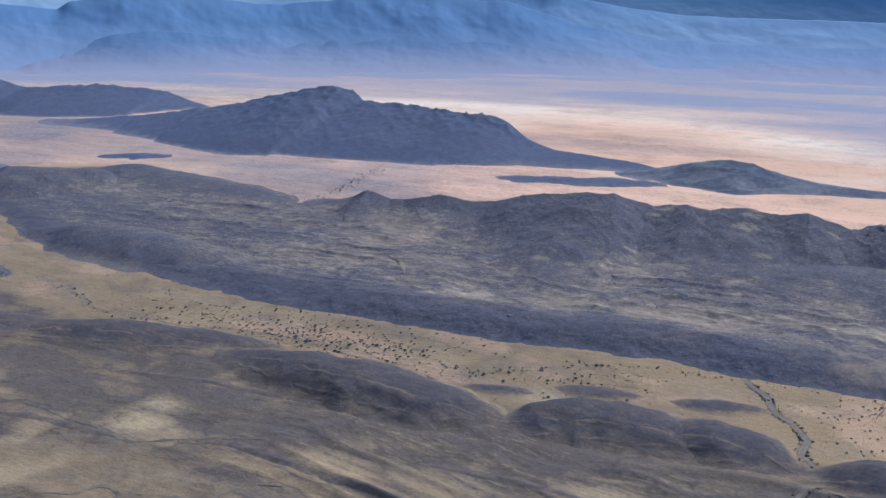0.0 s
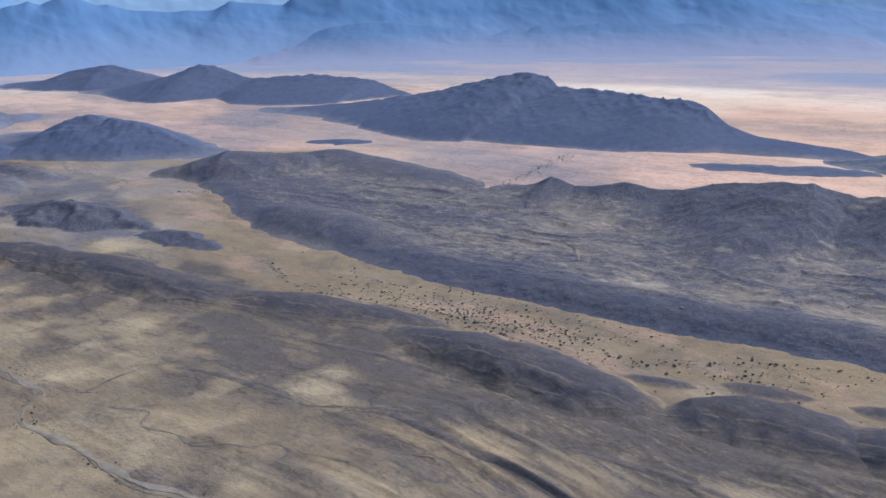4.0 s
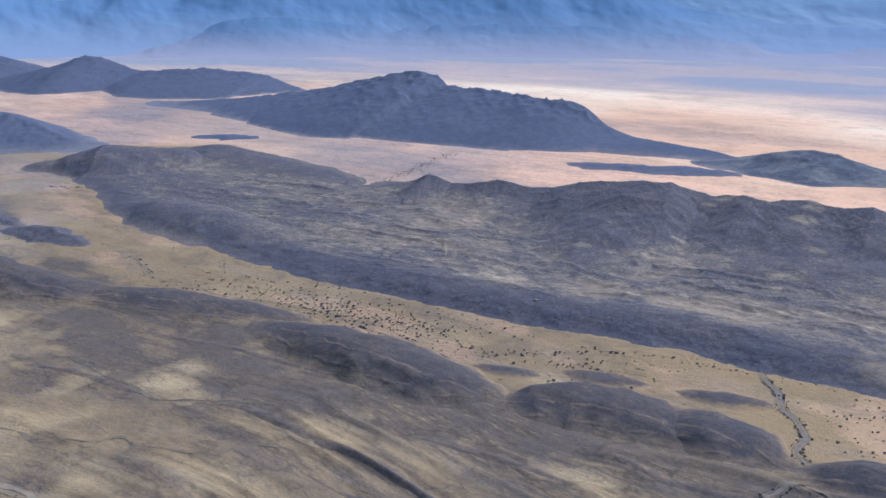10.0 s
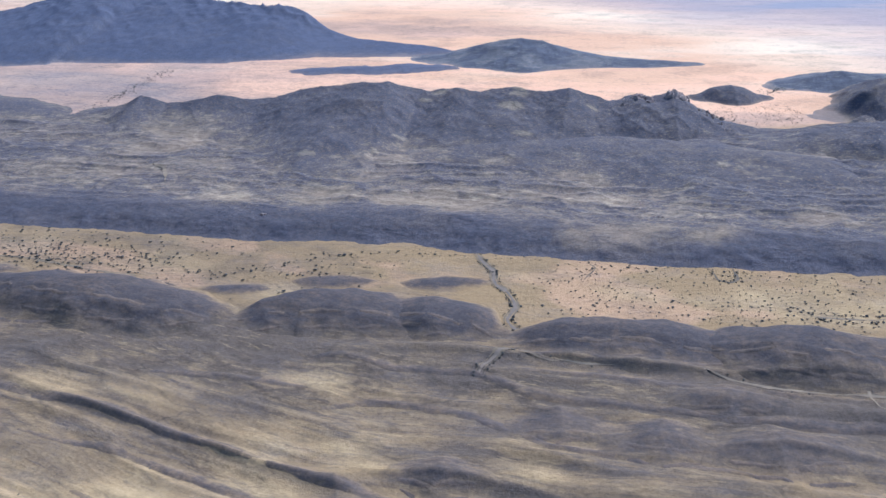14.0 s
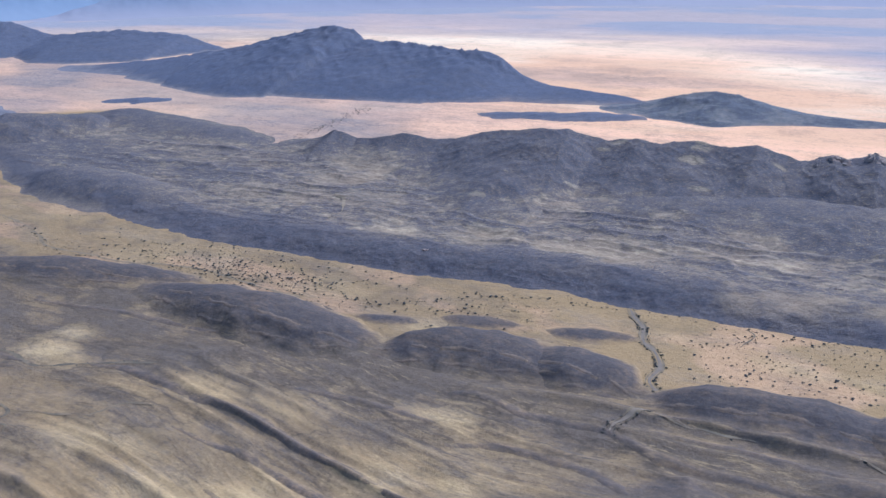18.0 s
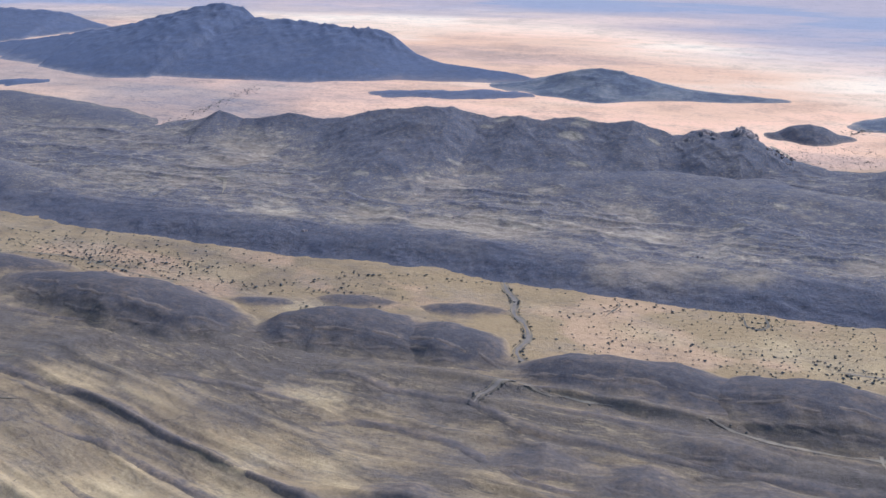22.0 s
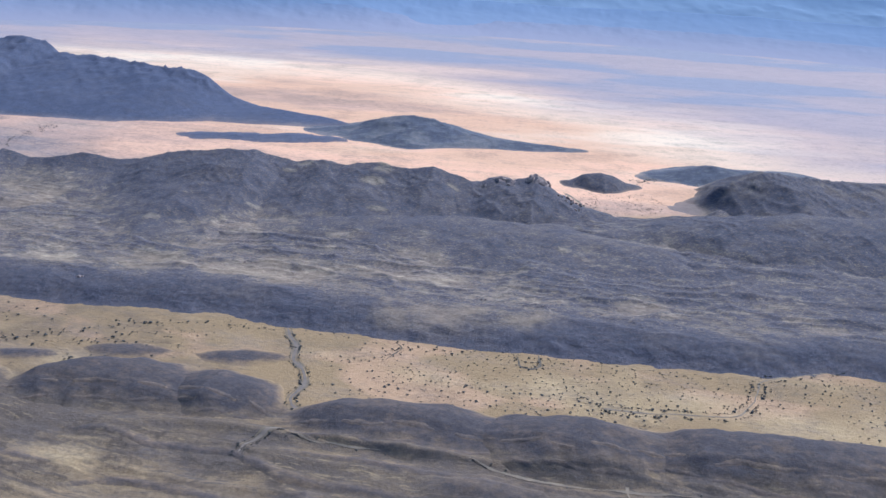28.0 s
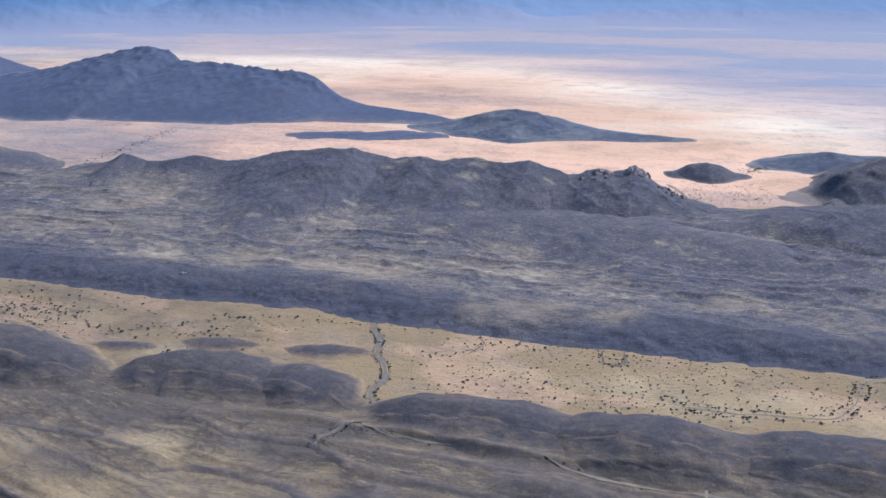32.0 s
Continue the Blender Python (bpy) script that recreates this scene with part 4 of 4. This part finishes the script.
EAST_RIVER = [(600, 225), (550, 240), (505, 250), (490, 244), (476, 236), (455, 229), (442, 233), (425, 244), (409, 255), (385, 275)]
rivers = [
    stream("dry_river", "winding grey dry river bed across the sandy valley", RIVER, 2.6, mat_bed_grey, 0.6, 3, ragged=(0.4, 1.2)),
    stream("dry_river", "wide pale gravel river bed in the western flats", WEST_RIVER, 3.2, mat_bed, 3.0, 5, ragged=(-0.2, 2.2)),
    stream("dry_stream", "thin dark meandering stream line on the flats", MEANDER, 1.5, mat_scrub, 2.0, 7),
    stream("dry_stream", "faint sandy stream line with shrubs along the eastern valley", EAST_RIVER, 1.1, mat_bed, 2.5, 9),
    stream("dry_stream", "thin dark stream line below the rock bar", [(-243, 531), (-223, 554), (-201, 565), (-167, 561), (-145, 537), (-121, 510), (-106, 493), (-95, 489), (-69, 482), (-30, 470)], 1.9, mat_scrub, 2.5, 11),
    stream("dry_stream", "pale narrow wash between the hogbacks and the ribs", [(216, 326), (226, 312), (241, 300), (262, 281), (286, 266), (300, 245), (314, 231), (330, 217), (345, 204), (375, 180)], 1.5, mat_bed, 2.5, 13, ragged=(-0.7, 3.2), lift=0.12),
    stream("dry_stream", "thin dark scrub line along the sandy valley", [(-190, 830), (-164, 791), (-139, 747), (-129, 716), (-102, 691), (-60, 655), (-13, 623), (25, 580), (60, 540)], 1.8, mat_scrub, 3.0, 15),
    stream("dry_stream", "short pale wash on the near ground", [(366, 245), (361, 232), (348, 211), (340, 199), (335, 185)], 1.4, mat_bed, 1.0, 17),
    stream("dry_stream", "pale wash on the grey flats", [(-508, 1360), (-480, 1279), (-440, 1220), (-371, 1159), (-368, 1088), (-420, 1060), (-465, 1036), (-453, 979), (-480, 940)], 5.0, mat_bed, 6.0, 19),
    stream("dry_stream", "pale wash along the foot of the western hogback", [(-680, 1090), (-588, 974), (-535, 925), (-499, 902), (-454, 875), (-419, 851), (-385, 815), (-340, 770)], 4.0, mat_bed, 4.0, 21),
    stream("dry_stream", "dark scrub line leaving the upland gully", [(322, 400), (322, 391), (310, 384), (302, 379)], 1.6, mat_scrub, 1.0, 23),
    stream("dry_stream", "dark looped gully mouth at the upland's foot", [(384, 352), (380, 343), (376, 336), (380, 329), (388, 330), (394, 338), (400, 347)], 1.3, mat_scrub, 1.0, 25),
    stream("dry_stream", "dark scrub belt along the pale river bed", WEST_RIVER[1:], 2.6, mat_scrub, 3.0, 5, shift=-3.0),
    stream("dry_stream", "dark scrub belt along the grey river bed", RIVER, 1.5, mat_scrub, 0.6, 3, shift=2.0),
    stream("dry_stream", "dark scrub belt on the far bank of the grey river bed", RIVER, 1.5, mat_scrub, 0.6, 3, shift=-2.0),
    stream("dry_stream", "pale winding gully on the rocky upland", [(115, 776), (118, 753), (124, 739), (122, 720), (116, 697)], 2.6, mat_bed, 2.0, 31, lift=0.3, surface=upland_surface),
    stream("dry_stream", "pale sandy wash along the rim of the basin", [(677, 651), (668, 621), (656, 589), (652, 567), (656, 545)], 3.0, mat_bed, 2.0, 33),
    stream("dry_stream", "thin branching wash on the near flats", [(-118, 452), (-112, 440), (-118, 430), (-108, 420), (-112, 408)], 1.2, mat_scrub, 1.5, 27),
    stream("dry_stream", "thin dark stream line on the near flats", [(-106, 440), (-85, 430), (-70, 424), (-50, 430), (-30, 420)], 1.3, mat_scrub, 2.0, 29),
]


# ---- shrubs ----
def clump(bm, center, size, rng, sides=4):
    """One uneven tuft of foliage."""
    cx, cy, cz = center
    ring = [bm.verts.new((cx + size * rng.uniform(0.7, 1.15) * math.cos(a), cy + size * rng.uniform(0.7, 1.15) * math.sin(a), cz + size * rng.uniform(-0.25, 0.25)))
            for a in (2 * math.pi * (k + rng.uniform(-0.2, 0.2)) / sides for k in range(sides))]
    up = bm.verts.new((cx + size * rng.uniform(-0.3, 0.3), cy + size * rng.uniform(-0.3, 0.3), cz + size * rng.uniform(0.55, 0.85)))
    low = bm.verts.new((cx, cy, cz - size * rng.uniform(0.4, 0.7)))
    for k in range(sides):
        bm.faces.new((ring[k], ring[(k + 1) % sides], up))
        bm.faces.new((ring[(k + 1) % sides], ring[k], low))


def crown_mesh(rng, tufts, wide, tall, spread=0.72):
    bm = bmesh.new()
    for k in range(tufts):
        a, r = rng.uniform(0, 6.283), wide * math.sqrt(rng.random()) * spread
        clump(bm, (r * math.cos(a), r * math.sin(a), tall * (0.45 + 0.45 * rng.random() * (1 - r / wide))), wide * rng.uniform(0.26, 0.42), rng, 5)
    me = bpy.data.meshes.new("crown")
    bm.to_mesh(me)
    bm.free()
    me.materials.append(mat_leaf)
    return me


def trunk_mesh(rng, tall):
    bm = bmesh.new()
    for lean in ((0.0, 0.0), (0.5, 0.2), (-0.3, 0.45)):
        rings = []
        for z, r in ((-0.3, 0.13), (tall * 0.35, 0.09), (tall * 0.75, 0.04)):
            rings.append([bm.verts.new((lean[0] * z + r * math.cos(k * 1.2566), lean[1] * z + r * math.sin(k * 1.2566), z)) for k in range(5)])
        for lo, hi in zip(rings, rings[1:]):
            for k in range(5):
                bm.faces.new((lo[k], lo[(k + 1) % 5], hi[(k + 1) % 5], hi[k]))
    me = bpy.data.meshes.new("trunk")
    bm.to_mesh(me)
    bm.free()
    me.materials.append(mat_bark)
    return me


rng = random.Random(77)
shrub_kinds = []
for wide, tall, tufts in ((1.3, 1.7, 13), (1.05, 1.3, 11), (1.6, 1.9, 16), (0.85, 1.1, 9), (1.9, 1.7, 17)):
    shrub_kinds.append((trunk_mesh(rng, tall), crown_mesh(rng, tufts, wide, tall)))

# where shrubs stand: the valley floor in drifts, the river banks, the basin and the far stream
spots = []
tries = np.random.RandomState(5)
cu, cv = np.meshgrid(np.arange(-760, 480, 4.0), np.arange(-104, -3, 4.0))
cu, cv = cu.ravel() + tries.uniform(-2.0, 2.0, cu.size), cv.ravel() + tries.uniform(-2.0, 2.0, cu.size)
vx, vy = to_xy(cu, foot_v(cu) + cv)
drift = fbm(cu / 60, cv / 22, 4, 701)
belts = ease(0.50, 0.78, ridged(cu / 80, cv / 15, 2, 711))
east_even = 0.72 * ease(-60, 0, cu) * ease(-100, -88, cv) * ease(460, 380, cu) * ease(0.26, 0.46, drift)
west_drift = (0.25 + 0.75 * ease(0.40, 0.56, drift)) * (0.15 + 0.75 * belts) * ease(-95, -78, cv) * ease(-640, -480, cu) * ease(-60, -180, cu)
thicket = 0.95 * np.exp(-((cu + 385) / 75) ** 2 - ((cv + 42) / 22) ** 2)
chance = west_drift + thicket + east_even
for x, y, hit in zip(vx, vy, tries.uniform(0, 1, cu.size) < chance):
    if hit:
        spots.append((x, y, tries.uniform(0.50, 0.90) * (0.74 if x > 180 else 1.1)))
# rows of shrubs along the hidden water lines of the valley
for line, gap, spread, size in (([(9, 600), (52, 581), (85, 547), (97, 523), (112, 511), (149, 506), (191, 497), (215, 485), (241, 464), (259, 448)], 3.4, 1.6, 1.15),
                                ([(60, 575), (87, 557), (112, 559), (129, 562), (145, 548)], 5.0, 1.8, 1.0),
                                ([(-176, 786), (-145, 758), (-133, 726), (-106, 687), (-70, 664), (-26, 634), (15, 610)], 5.5, 2.0, 1.0),
                                ([(258, 420), (275, 396), (294, 386), (318, 390), (353, 373), (394, 341), (430, 312)], 3.0, 2.0, 0.8),
                                ([(275, 440), (295, 421), (324, 395), (367, 352), (400, 330)], 4.5, 2.2, 0.75),
                                ([(-290, 1068), (-250, 1060), (-205, 1050)], 3.0, 4.0, 1.2)):
    p, _ = smooth_line(line, gap, 2.5, 41)
    for x, y in p:
        if tries.rand() < 0.85:
            spots.append((x + tries.normal(0, spread), y + tries.normal(0, spread), size * tries.uniform(0.6, 1.1)))
for index, count, reach, size in ((0, 170, 4.2, 0.8), (1, 200, 6.5, 0.75), (2, 40, 2.5, 0.5), (3, 240, 5.5, 0.9), (4, 40, 2.5, 0.5), (5, 80, 3.5, 0.6), (6, 60, 5, 0.8), (8, 60, 8, 0.9), (10, 24, 3, 0.6), (11, 40, 2.5, 0.7)):
    _, p, n = rivers[index]
    pick = tries.randint(0, len(p), count)
    off = tries.choice([-1, 1], count) * (reach * (0.5 + 0.4 * tries.rand(count)))
    for i, o in zip(pick, off):
        spots.append((p[i, 0] + n[i, 0] * o, p[i, 1] + n[i, 1] * o, size * tries.uniform(0.45, 0.95)))
for _ in range(330):
    a, r = tries.uniform(0, 6.283), math.sqrt(tries.rand())
    spots.append((712 + 56 * r * math.cos(a) - 8 * r, 596 + 46 * r * math.sin(a), tries.uniform(0.35, 0.75)))
for _ in range(170):
    t = tries.rand()
    spots.append((789 + 66 * t + tries.normal(0, 9), 654 + 6 * t + tries.normal(0, 7), tries.uniform(0.45, 0.95)))
for _ in range(260):
    t = tries.rand()
    spots.append((96 + 136 * t + tries.normal(0, 6), 1008 + 170 * t + tries.normal(0, 9), tries.uniform(0.4, 0.95)))
for _ in range(420):
    x, y = tries.uniform(-330, 40), tries.uniform(330, 640)
    if to_uv(x, y)[1] - foot_v(to_uv(x, y)[0]) < -110:
        spots.append((x, y, tries.uniform(0.2, 0.4)))
sx, sy = np.array([s[0] for s in spots]), np.array([s[1] for s in spots])
sz = ground_relief(sx, sy)
made = 0
rest_v, rest_f, total = [], [], 0
crown_data = []
low_crowns = [crown_mesh(rng, 7, wide, tall, 0.5) for wide, tall in ((1.3, 1.7), (1.05, 1.3), (1.6, 1.9), (0.85, 1.1), (1.9, 1.7))]
for me in low_crowns:
    co = np.empty(len(me.vertices) * 3, dtype=np.float32)
    me.vertices.foreach_get("co", co)
    crown_data.append((co.reshape(-1, 3), np.array([p.vertices[:] for p in me.polygons])))
for i, (x, y, size) in enumerate(spots):
    kind, turn = rng.randrange(5), rng.uniform(0, 360)
    if made < 300 and 215 < x < 440 and y > 240 and abs(to_uv(x, y)[1] - foot_v(to_uv(x, y)[0]) + 52) < 50:
        shrub = new("shrub")
        shrub.matrix_world = pose(x, y, sz[i], 0, 0, turn) @ Matrix.Diagonal((1.1 * size, 1.1 * size, 0.75 * size, 1))
        for name, me in zip(("trunk", "crown"), shrub_kinds[kind]):
            new(name, me).parent = shrub
        tagged(shrub, "dark dusty desert shrub on the pale valley sand", "shrub", "shrubs of the valley floor")
        made += 1
        continue
    co, faces = crown_data[kind]
    ca, sa = math.cos(turn), math.sin(turn)
    p = co * size * np.array([1.1, 1.1, 0.75])
    rest_v.append(np.column_stack([p[:, 0] * ca - p[:, 1] * sa + x, p[:, 0] * sa + p[:, 1] * ca + y, p[:, 2] + sz[i]]))
    rest_f.append(faces + total)
    total += len(co)
tagged(sheet("shrubs", np.concatenate(rest_v), np.concatenate(rest_f), mat_leaf), "scattered dark shrubs along the valley and the dry streams", "shrubs", kind="stuff")


# ---- rock outcrops ----
def boulder_mesh(seed, lumps=3):
    bm = bmesh.new()
    bmesh.ops.create_icosphere(bm, subdivisions=2, radius=1.0)
    r = random.Random(seed)
    cuts = [Vector((r.gauss(0, 1), r.gauss(0, 1), r.gauss(0, 0.7))).normalized() for _ in range(11)]
    for v in bm.verts:
        for d in cuts:
            over = v.co.dot(d) - 0.62
            if over > 0:
                v.co -= d * over
        v.co *= 1.15 + 0.35 * noise.noise(v.co * 1.7 + Vector((seed * 3.1, 0, 0)))
    me = bpy.data.meshes.new("boulder")
    bm.to_mesh(me)
    bm.free()
    me.materials.append(mat_stone)
    return me


boulders = [boulder_mesh(k) for k in range(6)]


def outcrop(label, cx, cy, reach, count, size, height, seed):
    r = random.Random(seed)
    ob = new("rock_outcrop")
    places = [(cx + r.gauss(0, reach * 0.5), cy + r.gauss(0, reach * 0.4)) for _ in range(count)]
    xs, ys = np.array([p[0] for p in places] + [cx]), np.array([p[1] for p in places] + [cy])
    zs = upland_height(xs, ys) + height(xs, ys)
    ob.location = (cx, cy, zs[-1])
    for k in range(count):
        s = size * r.uniform(0.5, 1.25)
        part = new("boulder", boulders[r.randrange(6)])
        part.parent = ob
        part.matrix_local = pose(xs[k] - cx, ys[k] - cy, zs[k] - zs[-1] - s * 0.62, r.uniform(-20, 20), r.uniform(-20, 20), r.uniform(0, 360)) @ Matrix.Diagonal((s, s * r.uniform(0.7, 1.1), s * r.uniform(0.9, 1.5), 1))
    tagged(ob, label, "rock outcrop", "rock outcrops of the upland")


KNOB = [(530, 660, 26, 60), (556, 645, 26, 60), (573, 631, 31, 62), (586, 620, 29, 60), (600, 610, 35, 60), (618, 592, 20, 44), (634, 565, 8, 34)]


def knob_top(x, y):
    return np.maximum(0, crest_field(x, y, KNOB, 1.0, 1.7, True)[0] + ground_relief(x, y) * 0.5 - upland_height(x, y))


def flat_top(x, y):
    return 0 * x


outcrop("jagged reddish-grey rock tors on the upland's crest", 602, 608, 13, 26, 4.6, knob_top, 1)
outcrop("jagged grey rock tors on the upland's crest", 574, 630, 13, 22, 4.0, knob_top, 2)
outcrop("broken rocks on the slope below the tors", 628, 582, 18, 26, 1.3, knob_top, 3)
outcrop("pale rock stub on the upland's edge", 161, 582, 2.5, 4, 1.8, flat_top, 4)
for k in range(12):
    r = random.Random(50 + k)
    u = r.uniform(-330, 380)
    x, y = to_xy(u, float(foot_v(u)) + r.uniform(40, 150))
    outcrop("scattered weathered boulders on the rocky upland", x, y, 14, 9, 0.9, flat_top, 20 + k)
